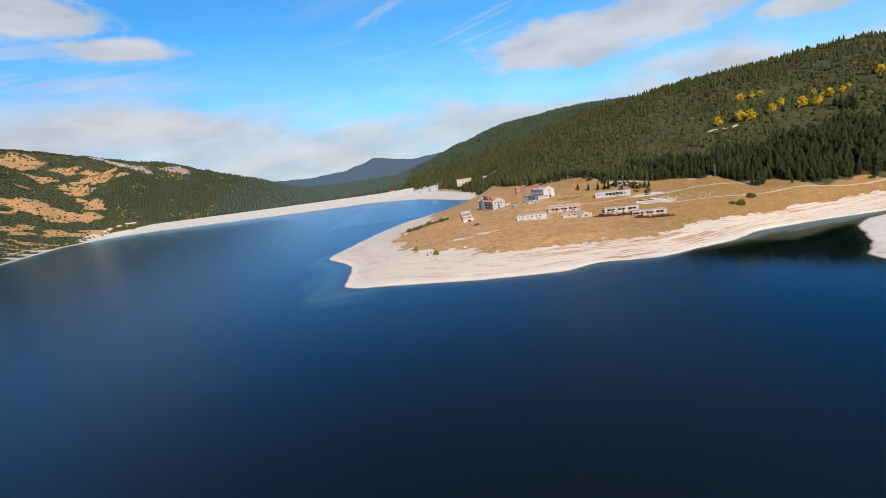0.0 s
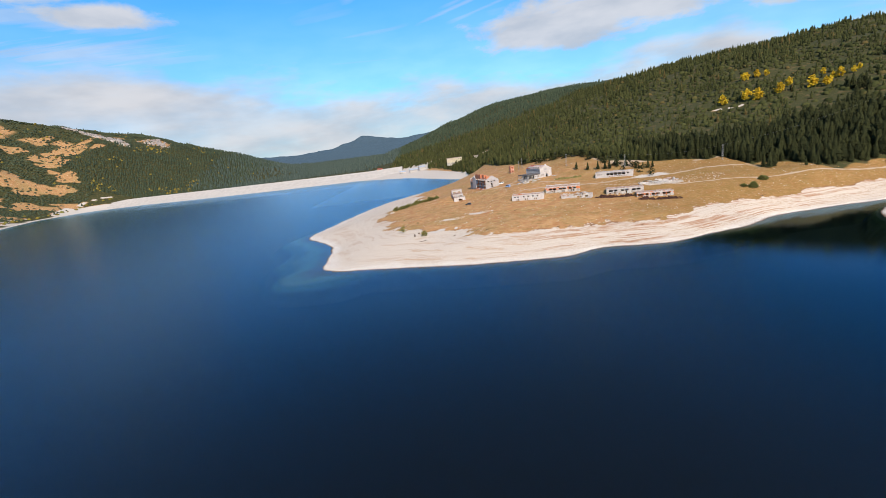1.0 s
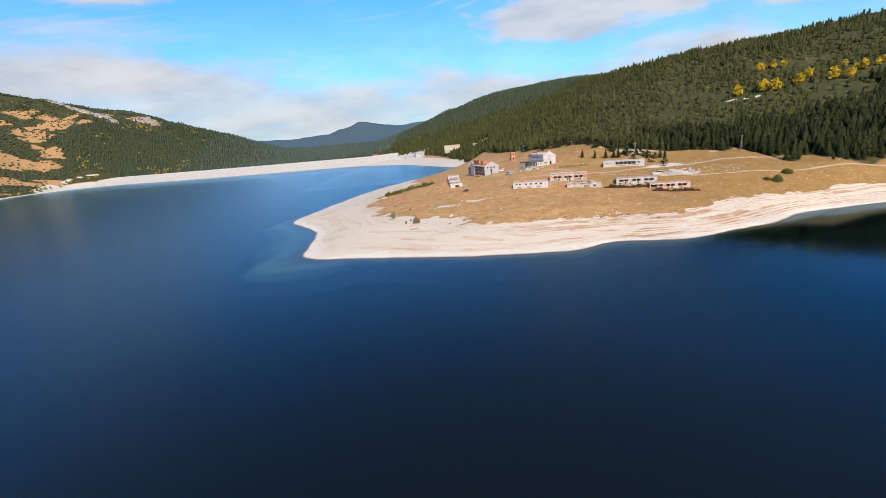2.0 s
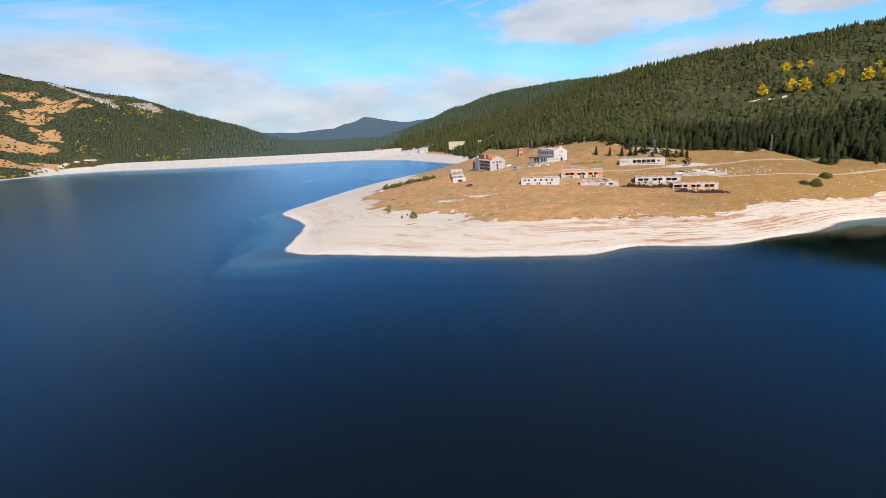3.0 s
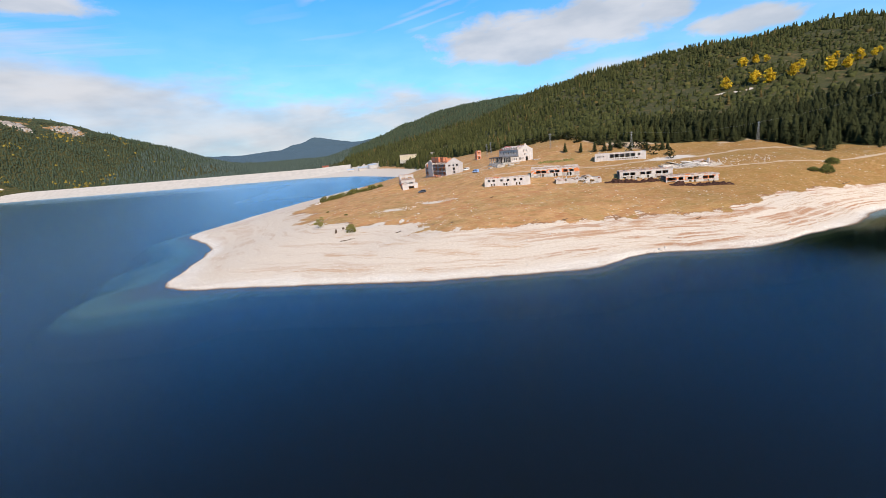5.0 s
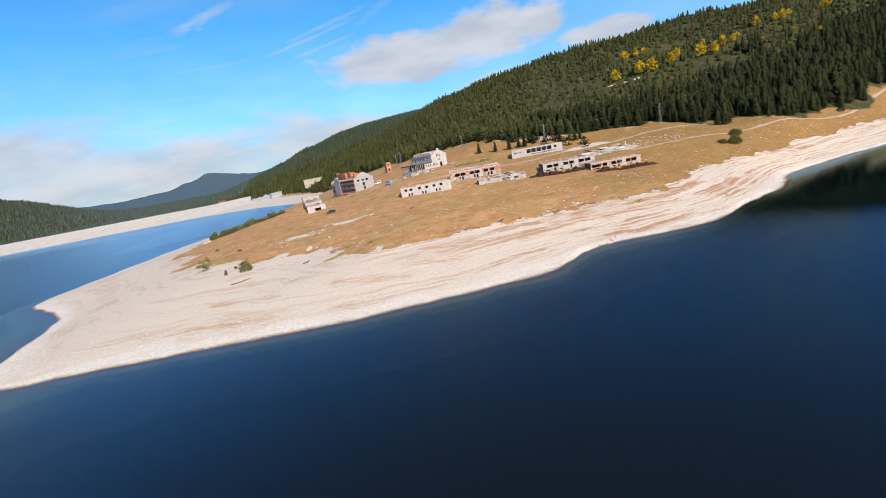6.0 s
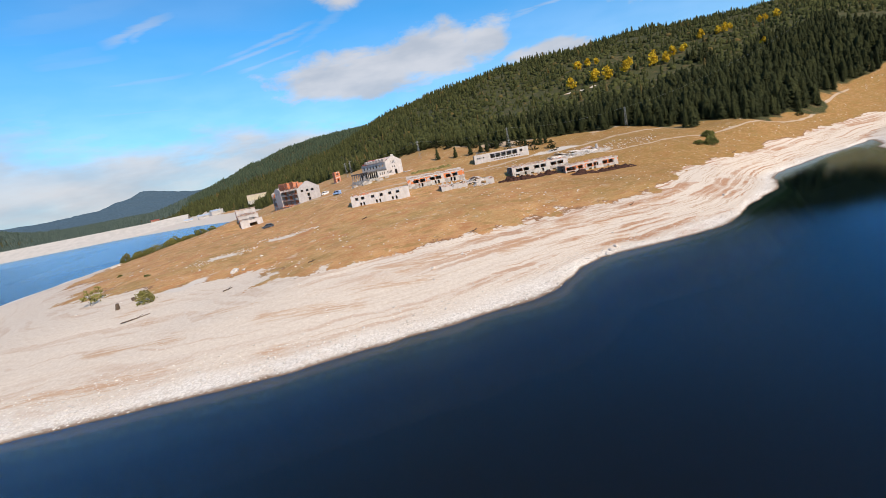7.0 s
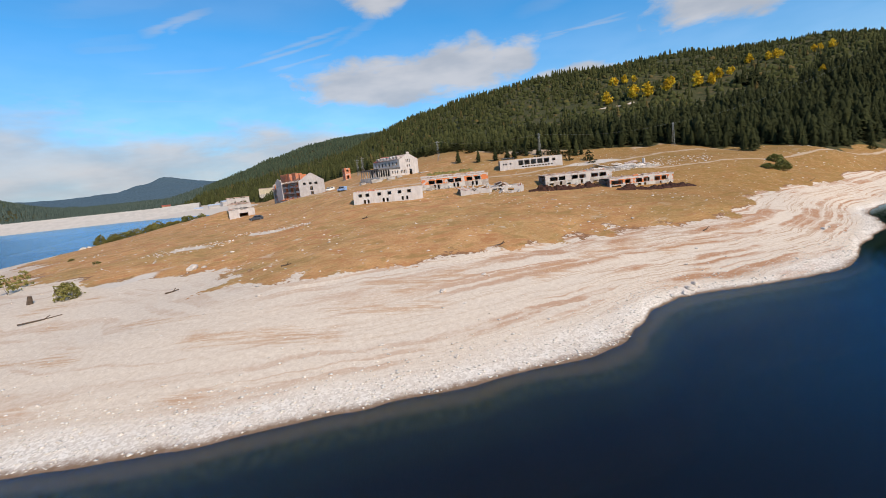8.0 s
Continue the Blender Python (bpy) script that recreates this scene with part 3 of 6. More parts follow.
PAINT_BLUE = plain("blue_van_paint", (0.28, 0.42, 0.68), 0.35, size=1.0, vary=0.1, bump=0.0)
YOUNG = foliage_material("young_pine_needles", (0.11, 0.108, 0.032), (0.36, 0.31, 0.10))
GREYWALL = plaster_material("grey_bare_plaster", (0.47, 0.44, 0.43), (0.34, 0.30, 0.28), 0.6)
AUTUMN = foliage_material("turning_leaves", (0.10, 0.085, 0.02), (0.30, 0.22, 0.045))
OUTCROP = plain("grey_rock", (0.38, 0.33, 0.295), 0.95, size=3.0, vary=0.3)
MOSS = plain("olive_turf", (0.20, 0.165, 0.05), 1.0, size=1.5, vary=0.35, bump=0.3)
GREEN_NET = plain("green_sheet_metal", (0.10, 0.30, 0.17), 0.6, size=0.6)
ROOFBLUE = plain("pale_blue_roof_sheet", (0.42, 0.50, 0.62), 0.5, size=2.0)


# ---- building blocks ----
def mesh_object(name, verts, faces, mat, parent=None, label="", smooth=False):
    me = bpy.data.meshes.new(name)
    me.from_pydata([tuple(map(float, v)) for v in verts], [], faces)
    me.materials.append(mat)
    if smooth:
        me.polygons.foreach_set("use_smooth", [True] * len(me.polygons))
    ob = new(name, me)
    if parent is not None:
        ob.parent = parent
    if label:
        tagged(ob, label)
    return ob


def part(name, bm, mat, parent, label="", smooth=False):
    me = bpy.data.meshes.new(name)
    bm.to_mesh(me)
    bm.free()
    me.materials.append(mat)
    if smooth:
        me.polygons.foreach_set("use_smooth", [True] * len(me.polygons))
    ob = new(name, me)
    ob.parent = parent
    if label:
        tagged(ob, label)
    return ob


def block(bm, x0, y0, z0, x1, y1, z1):
    v = [bm.verts.new(p) for p in ((x0, y0, z0), (x1, y0, z0), (x1, y1, z0), (x0, y1, z0), (x0, y0, z1), (x1, y0, z1), (x1, y1, z1), (x0, y1, z1))]
    for f in ((0, 3, 2, 1), (4, 5, 6, 7), (0, 1, 5, 4), (1, 2, 6, 5), (2, 3, 7, 6), (3, 0, 4, 7)):
        bm.faces.new([v[i] for i in f])


def box_part(name, dims, mat, parent, label="", bevel=0.0):
    bm = bmesh.new()
    block(bm, *dims)
    if bevel:
        bmesh.ops.bevel(bm, geom=list(bm.edges), offset=bevel, segments=1, affect="EDGES")
    return part(name, bm, mat, parent, label)


def empty(name, x, y, z, rz=0.0):
    ob = new(name)
    ob.matrix_world = pose(x, y, z, 0, 0, rz)
    return ob


def wall_part(name, length, height, thick, holes, mat, parent, origin=(0, 0, 0), turn=0.0, label="", ragged=0.0, seed=0):
    """A wall along x with openings (x0, x1, z0, z1) right through it; ragged: how far its broken top rises and falls."""
    xs = sorted({0.0, length, *[v for h in holes for v in h[:2]], *([k * length / 14 for k in range(15)] if ragged else [])})
    zs = sorted({0.0, height, *[v for h in holes for v in h[2:]]})
    rnd = random.Random(seed)
    drop = [rnd.random() ** 2 * ragged for _ in xs]
    bm = bmesh.new()
    made = {}

    def vert(i, k, side):
        key = (i, k, side)
        if key not in made:
            z = zs[k] - (drop[i] if k == len(zs) - 1 else 0)
            made[key] = bm.verts.new((xs[i], side * thick, z))
        return made[key]

    def solid(i, k):
        if not (0 <= i < len(xs) - 1 and 0 <= k < len(zs) - 1):
            return False
        cx, cz = (xs[i] + xs[i + 1]) / 2, (zs[k] + zs[k + 1]) / 2
        return not any(a < cx < b and c < cz < d for a, b, c, d in holes)

    for i in range(len(xs) - 1):
        for k in range(len(zs) - 1):
            if not solid(i, k):
                continue
            bm.faces.new([vert(i, k, 0), vert(i + 1, k, 0), vert(i + 1, k + 1, 0), vert(i, k + 1, 0)])
            bm.faces.new([vert(i, k, 1), vert(i, k + 1, 1), vert(i + 1, k + 1, 1), vert(i + 1, k, 1)])
            for di, dk, a, b in ((-1, 0, (i, k), (i, k + 1)), (1, 0, (i + 1, k + 1), (i + 1, k)), (0, -1, (i + 1, k), (i, k)), (0, 1, (i, k + 1), (i + 1, k + 1))):
                if not solid(i + di, k + dk):
                    bm.faces.new([vert(*a, 0), vert(*b, 0), vert(*b, 1), vert(*a, 1)])
    bmesh.ops.recalc_face_normals(bm, faces=bm.faces)
    ob = part(name, bm, mat, parent, label)
    ob.matrix_local = pose(*origin, 0, 0, turn)
    return ob


# ---- ground, lake and dam ----
def spread(lo, hi, a, b, fine, grow):
    """Grid lines, fine between a and b and growing wider outward."""
    mid = list(np.arange(a, b + 1e-6, fine))
    out, step = [b], fine
    while out[-1] < hi:
        step = min(step * grow, 45)
        out.append(out[-1] + step)
    low, step = [a], fine
    while low[-1] > lo:
        step = min(step * grow, 45)
        low.append(low[-1] - step)
    return np.array(low[:0:-1] + mid + out[1:])


TRACKS = [[(60, 352), (92, 343), (113, 338), (140, 333), (160, 328), (185, 332), (206, 326)], [(110, 334), (150, 305), (191, 299), (230, 297), (290, 303), (360, 318)],
          [(36, 383), (47, 384), (56, 386), (66, 392), (78, 398)], [(56, 386), (70, 372), (80, 366), (96, 352)]]


SLOPE_ROAD = [(250, 462), (272, 460), (283, 452), (292, 446)]
RUST = [([(-17, 265.4), (-8, 262), (-1, 258)], 1.5), ([(-25, 256), (-16, 252.5), (-8, 249.5)], 1.5), ([(13, 254.5), (20, 250.5), (29, 246.5)], 1.8), ([(9.5, 243), (14, 241.8)], 1.6), ([(-9, 273.4), (3, 266), (15, 260)], 0.7),
        ([(-6, 248.6), (-3, 247.8)], 1.2), ([(30, 252), (44, 246)], 1.6), ([(36, 257), (58, 251)], 1.4), ([(-5, 285), (-14, 283)], 1.4), ([(78, 240.5), (84, 240.5), (90, 242)], 1.3), ([(62, 249), (74, 253), (88, 254)], 1.6), ([(40, 253), (56, 256), (70, 260)], 1.2), ([(90, 249), (106, 250), (122, 252)], 1.3)]
WEST_ROAD = [(-935, 905), (-985, 1010), (-1012, 1085), (-1015, 1160), (-1005, 1235), (-990, 1300), (-960, 1350)]


def near_line(x, y, pts):
    best = np.full(x.shape, 1e9)
    for (ax, ay), (bx, by) in zip(pts, pts[1:]):
        dx, dy = bx - ax, by - ay
        u = np.clip(((x - ax) * dx + (y - ay) * dy) / (dx * dx + dy * dy), 0, 1)
        best = np.minimum(best, np.hypot(x - ax - u * dx, y - ay - u * dy))
    return best


OUTCROPS = [(-1205, 1580, 26), (-1165, 1590, 24), (-1130, 1597, 26), (-1095, 1605, 22), (-1068, 1612, 24), (-1033, 1707, 30), (-1000, 1716, 26), (-1020, 1735, 26)]


def build_ground():
    gx = spread(-3200, 3000, -100, 250, 1.2, 1.05)
    gy = spread(-900, 4900, 224, 290, 0.8, 1.026)
    gx = np.concatenate([gx[gx < -1262], np.arange(-1260, -800, 11.0), gx[gx > -795]])
    gy = np.concatenate([gy[gy < 774], np.arange(780, 1420, 11.0), gy[gy > 1424]])
    X, Y = np.meshgrid(gx, gy)
    Z = ground_height(X, Y)
    nx, ny = len(gx), len(gy)
    co = np.stack([X, Y, Z], -1).reshape(-1, 3)
    i = np.arange(nx * ny).reshape(ny, nx)
    quads = np.stack([i[:-1, :-1], i[:-1, 1:], i[1:, 1:], i[1:, :-1]], -1).reshape(-1, 4)
    me = bpy.data.meshes.new("ground")
    me.vertices.add(len(co))
    me.vertices.foreach_set("co", co.ravel())
    me.loops.add(quads.size)
    me.loops.foreach_set("vertex_index", quads.ravel())
    me.polygons.add(len(quads))
    me.polygons.foreach_set("loop_start", np.arange(0, quads.size, 4))
    me.polygons.foreach_set("loop_total", np.full(len(quads), 4))
    me.polygons.foreach_set("use_smooth", np.ones(len(quads), bool))
    me.update(calc_edges=True)
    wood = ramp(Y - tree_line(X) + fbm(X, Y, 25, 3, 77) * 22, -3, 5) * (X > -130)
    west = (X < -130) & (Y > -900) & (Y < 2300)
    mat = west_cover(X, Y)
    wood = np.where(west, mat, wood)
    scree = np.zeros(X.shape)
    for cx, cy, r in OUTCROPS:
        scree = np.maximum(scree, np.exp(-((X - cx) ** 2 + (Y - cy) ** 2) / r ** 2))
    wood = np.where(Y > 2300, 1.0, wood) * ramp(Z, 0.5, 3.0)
    # distance mask for the blue haze colour
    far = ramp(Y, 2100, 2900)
    track = np.maximum.reduce([ramp(near_line(X, Y, t), 2.2 if n != 1 else 1.1, 0.4) for n, t in enumerate(TRACKS)])
    d = Y - tree_line(X)
    soil = ramp(d, -34, -6) * ramp(fbm(X, Y, 16, 4, 71), -0.1, 0.2) * ramp(X, 80, 105) * ramp(X, 235, 200)
    yard = np.exp(-((X + 72) ** 2 + (Y - 1130) ** 2) / 100 ** 2) + 0.6 * np.exp(-((X - 88) / 20) ** 2 - ((Y - 890) / 16) ** 2)
    track = np.maximum(track, 0.7 * soil)
    gravel = np.maximum(yard * 1.3, ramp(Z, 11.0, 9.5) * ramp(Y, 640, 760) * (X > -200) * (X < 160))
    gravel = np.maximum(gravel, ramp(Z, 15, 11) * ramp(Y, 1130, 1230) * (X < -840) * ramp(Z, 0.3, 1))
    gravel = np.maximum(gravel, np.maximum(ramp(near_line(X, Y, SLOPE_ROAD), 2.6, 0.8), 0.6 * np.exp(-((X - 217) / 9) ** 2 - ((Y - 462) / 3) ** 2)))
    for cx, cy, rx, ry, way in ((25, 319, 11, 2.4, -26), (6, 314, 8, 3.2, -15), (144, 312, 15, 5.5, -16), (148, 334, 20, 4.5, -8), (-2, 294, 7, 3.0, 20)):
        c, s = math.cos(radians(way)), math.sin(radians(way))
        p, q = ((X - cx) * c + (Y - cy) * s) / rx, (-(X - cx) * s + (Y - cy) * c) / ry
        gravel = np.maximum(gravel, 0.85 * np.exp(-p * p - q * q) + 0.7 * fbm(X, Y, 3.5, 3, 97) * np.exp(-0.5 * (p * p + q * q)))
    gravel = np.maximum(gravel, 1.1 * scree * ramp(fbm(X, Y, 22, 3, 63), -0.2, 0.1))
    gravel = np.maximum(gravel, ramp(near_line(X, Y, WEST_ROAD), 4.5, 1.5))
    wood = wood * (1 - ramp(gravel, 0.3, 0.6))
    rust = np.zeros(X.shape)
    for line, wide in RUST:
        rust = np.maximum(rust, ramp(near_line(X, Y, line) + 1.6 * fbm(X, Y, 6, 2, 99), 2.4 * wide, 0.0))
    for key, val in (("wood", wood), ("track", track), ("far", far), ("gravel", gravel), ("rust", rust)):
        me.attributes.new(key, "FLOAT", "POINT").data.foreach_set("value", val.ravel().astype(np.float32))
    me.materials.append(GROUND)
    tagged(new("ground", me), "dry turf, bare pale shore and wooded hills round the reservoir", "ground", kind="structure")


def build_lake():
    bm = bmesh.new()
    v = [bm.verts.new(p) for p in ((-3000, -900, 0), (2500, -900, 0), (2500, 1300, 0), (-3000, 1300, 0))]
    bm.faces.new(v)
    me = bpy.data.meshes.new("water")
    bm.to_mesh(me)
    bm.free()
    me.materials.append(WATER)
    tagged(new("water", me), "deep blue reservoir water with fine ripples", "water", kind="structure")


def build_dam():
    """An embankment with a pale rock face, its crest slightly bowed."""
    n, rows = 60, []
    for k in range(n + 1):
        u = k / n
        x, y = -1010 + u * 925, 1375 - u * 205 - 40 * math.sin(math.pi * u) - 60 * ramp(u, 0.16, 0.0)
        up = 18.6 + 3 * ramp(u, 0.9, 1.0) - 9.5 * ramp(u, 0.13, 0.0)
        rows.append([(x, y - 95, -12), (x, y - 52, -1.0 + 1.2), (x, y - 37, up * 0.34), (x, y - 33.5, up * 0.355), (x, y - 8, up - 1.6), (x, y - 7.6, up - 1.0), (x, y - 5, up), (x, y + 5, up), (x, y + 60, up - 30)])
    verts = [p for r in rows for p in r]
    w = len(rows[0])
    faces = [(k * w + j, (k + 1) * w + j, (k + 1) * w + j + 1, k * w + j + 1) for k in range(n) for j in range(w - 1)]
    dam = mesh_object("dam", verts, faces, RIPRAP)
    tagged(dam, "long embankment dam faced with pale rock", "dam", kind="structure")
    bm = bmesh.new()
    for k in range(30, n * 2):
        u = k / (n * 2)
        x, y = -1010 + u * 925, 1375 - u * 205 - 40 * math.sin(math.pi * u)
        block(bm, x - 0.3, y - 5.4, 18.2, x + 0.3, y - 4.8, 19.7)
    part("crest_post", bm, WHITE, dam, "row of white guard stones along the crest")


build_ground()
build_lake()
build_dam()


# ---- woods ----
def spruce_shape(seed, tiers, spokes, slim=0.2, base=0.06, jag=0.42):
    """Unit-high spruce: ragged whorls that droop, one above another. Returns vertices and triangles."""
    rnd = np.random.RandomState(seed)
    verts, tris = [], []
    for k in range(tiers):
        u = k / tiers
        z = base + (1 - base) * u ** 0.92
        rad = slim * (1 - u) ** 0.85 * rnd.uniform(0.82, 1.15) + 0.012
        tall = (1 - base) / tiers * 1.9
        n0 = len(verts)
        lean = rnd.uniform(-0.02, 0.02, 2)
        verts.append((lean[0], lean[1], min(1.0, z + tall)))
        turn = rnd.uniform(0, 6.28)
        for j in range(spokes * 2):
            a = turn + j * math.pi / spokes + rnd.uniform(-0.12, 0.12)
            r = rad * (rnd.uniform(0.85, 1.2) if j % 2 == 0 else rnd.uniform(1 - jag, 1 - jag * 0.4))
            verts.append((r * math.cos(a) + lean[0], r * math.sin(a) + lean[1], z - (0.03 if j % 2 == 0 else -0.02) * rnd.uniform(0.5, 1.4)))
        for j in range(spokes * 2):
            tris.append((n0, n0 + 1 + j, n0 + 1 + (j + 1) % (spokes * 2)))
    return np.array(verts), np.array(tris)


def mound_shape(seed, rings=3, around=7):
    """Unit clump of low branches, uneven, with gaps at its foot."""
    rnd = np.random.RandomState(seed)
    verts, tris = [(0.05, 0.0, 1.0)], []
    for k in range(rings):
        a0 = (k + 1) / rings * 1.55
        for j in range(around):
            a = (j + 0.5 * k) / around * 6.283 + rnd.uniform(-0.2, 0.2)
            r = 0.5 * math.sin(a0) * rnd.uniform(0.68, 1.25)
            verts.append((r * math.cos(a), r * math.sin(a), max(0, math.cos(a0)) * rnd.uniform(0.7, 1.2) - (0.12 if k == rings - 1 else 0)))
    for j in range(around):
        tris.append((0, 1 + j, 1 + (j + 1) % around))
    for k in range(rings - 1):
        for j in range(around):
            a, b = 1 + k * around + j, 1 + k * around + (j + 1) % around
            tris += [(a, a + around, b), (b, a + around, b + around)]
    return np.array(verts), np.array(tris)


def leafy_shape(seed, clumps, leaves, lift=0.35, wide=0.42):
    """Unit broadleaf crown: clumps of small leaf sprays with air between them."""
    rnd = np.random.RandomState(seed)
    verts, tris = [], []
    for _ in range(clumps):
        a, r = rnd.uniform(0, 6.283), wide * math.sqrt(rnd.uniform(0, 1))
        z = lift + (1 - lift) * rnd.uniform(0.05, 1)
        r *= math.sin(min(3.0, 0.5 + 2.5 * (z - lift) / (1 - lift)))
        c = np.array([r * math.cos(a), r * math.sin(a), z])
        for _ in range(leaves):
            p = c + rnd.normal(0, 0.055, 3)
            d, e = rnd.normal(0, 1, 3), rnd.normal(0, 1, 3)
            d, e = d / np.linalg.norm(d) * 0.075, e / np.linalg.norm(e) * 0.06
            n0 = len(verts)
            verts += [p - d, p + e, p + d, p - e]
            tris += [(n0, n0 + 1, n0 + 2), (n0, n0 + 2, n0 + 3)]
    return np.array(verts), np.array(tris)


def dome_shape(seed, sprays):
    """Unit round shrub: short leaf sprays over an uneven dome, down to the ground."""
    rnd = np.random.RandomState(seed)
    verts, tris = [], []
    lumps = rnd.normal(0, 1, (7, 3))
    lumps /= np.linalg.norm(lumps, axis=1)[:, None]
    for _ in range(sprays):
        d = rnd.normal(0, 1, 3)
        d /= np.linalg.norm(d)
        d[2] = abs(d[2])
        r = 0.36 + 0.13 * max(0, float((lumps @ d).max())) ** 4 + rnd.uniform(-0.09, 0.03)
        c = d * r * (1, 1, 1.9)
        for _ in range(4):
            p = c + rnd.normal(0, 0.028, 3)
            a, b = rnd.normal(0, 1, 3), rnd.normal(0, 1, 3)
            a, b = a / np.linalg.norm(a) * 0.055, b / np.linalg.norm(b) * 0.045
            n0 = len(verts)
            verts += [p - a, p + b, p + a, p - b]
            tris += [(n0, n0 + 1, n0 + 2), (n0, n0 + 2, n0 + 3)]
    return np.array(verts), np.array(tris)


def array_mesh(name, co, tris, mat, tint=None):
    me = bpy.data.meshes.new(name)
    me.vertices.add(len(co))
    me.vertices.foreach_set("co", np.asarray(co, np.float32).ravel())
    me.loops.add(tris.size)
    me.loops.foreach_set("vertex_index", tris.astype(np.int32).ravel())
    me.polygons.add(len(tris))
    me.polygons.foreach_set("loop_start", np.arange(0, tris.size, 3))
    me.polygons.foreach_set("loop_total", np.full(len(tris), 3))
    me.update(calc_edges=True)
    if tint is not None:
        me.attributes.new("tint", "FLOAT", "POINT").data.foreach_set("value", np.asarray(tint, np.float32))
    me.materials.append(mat)
    return me


def plant_all(name, shapes, xy, tall, wide, mat, label, category, sink=0.3, seed=0, z=None):
    """Very many plants as one object, each turned and sized on its own."""
    rnd = np.random.RandomState(seed)
    z = ground_height(xy[:, 0], xy[:, 1]) - sink if z is None else z
    which = rnd.randint(0, len(shapes), len(xy))
    cos, tri, tints, n0 = [], [], [], 0
    for k, (v, t) in enumerate(shapes):
        pick = np.where(which == k)[0]
        if not len(pick):
            continue
        a = rnd.uniform(0, 6.283, len(pick))
        ca, sa = np.cos(a)[:, None], np.sin(a)[:, None]
        w, h = wide[pick][:, None], tall[pick][:, None]
        px = (v[:, 0] * ca - v[:, 1] * sa) * w + xy[pick, 0][:, None]
        py = (v[:, 0] * sa + v[:, 1] * ca) * w + xy[pick, 1][:, None]
        pz = v[:, 2] * h + z[pick][:, None]
        cos.append(np.stack([px, py, pz], -1).reshape(-1, 3))
        tri.append((t[None] + n0 + (np.arange(len(pick)) * len(v))[:, None, None]).reshape(-1, 3))
        tints.append(np.repeat(rnd.uniform(0, 1, len(pick)), len(v)))
        n0 += len(pick) * len(v)
    me = array_mesh(name, np.concatenate(cos), np.concatenate(tri), mat, np.concatenate(tints))
    return tagged(new(name, me), label, category, kind="stuff")


def jittered(x0, x1, y0, y1, gap, seed):
    rnd = np.random.RandomState(seed)
    X, Y = np.meshgrid(np.arange(x0, x1, gap), np.arange(y0, y1, gap))
    xy = np.stack([X.ravel(), Y.ravel()], -1) + rnd.uniform(-0.48, 0.48, (X.size, 2)) * gap
    return xy, rnd


NEAR_SPRUCE = [spruce_shape(s, 12, 9) for s in (1, 2, 3)] + [spruce_shape(s, 11, 8, 0.25) for s in (4, 5)]
MID_SPRUCE = [spruce_shape(s, 7, 6) for s in (11, 12, 13)] + [spruce_shape(14, 6, 6, 0.24)]
FAR_SPRUCE = [spruce_shape(s, 4, 4, 0.22) for s in (21, 22, 23)]
MOUNDS = [mound_shape(s) for s in (31, 32, 33, 34)]

BIRCHES = [(281, 466), (294, 456), (299, 444), (320, 444), (336, 455), (344, 437), (352, 434), (359, 435), (370, 460), (366, 444),
           (371, 441), (383, 440), (388, 443), (335, 517), (340, 515), (346, 516), (354, 512), (436, 462), (430, 458), (440, 449), (446, 447), (461, 448), (486, 438), (492, 437), (506, 436), (400, 386), (406, 384), (412, 383)]


def depth_in(xy):
    return xy[:, 1] - tree_line(xy[:, 0]) + fbm(xy[:, 0], xy[:, 1], 25, 3, 77) * 22


def belt_depth(xy):
    """How far up the slope the tall spruces reach."""
    return 50 + fbm(xy[:, 0], xy[:, 1], 60, 3, 91) * 45 + 8 * ramp(xy[:, 0], 180, 300)


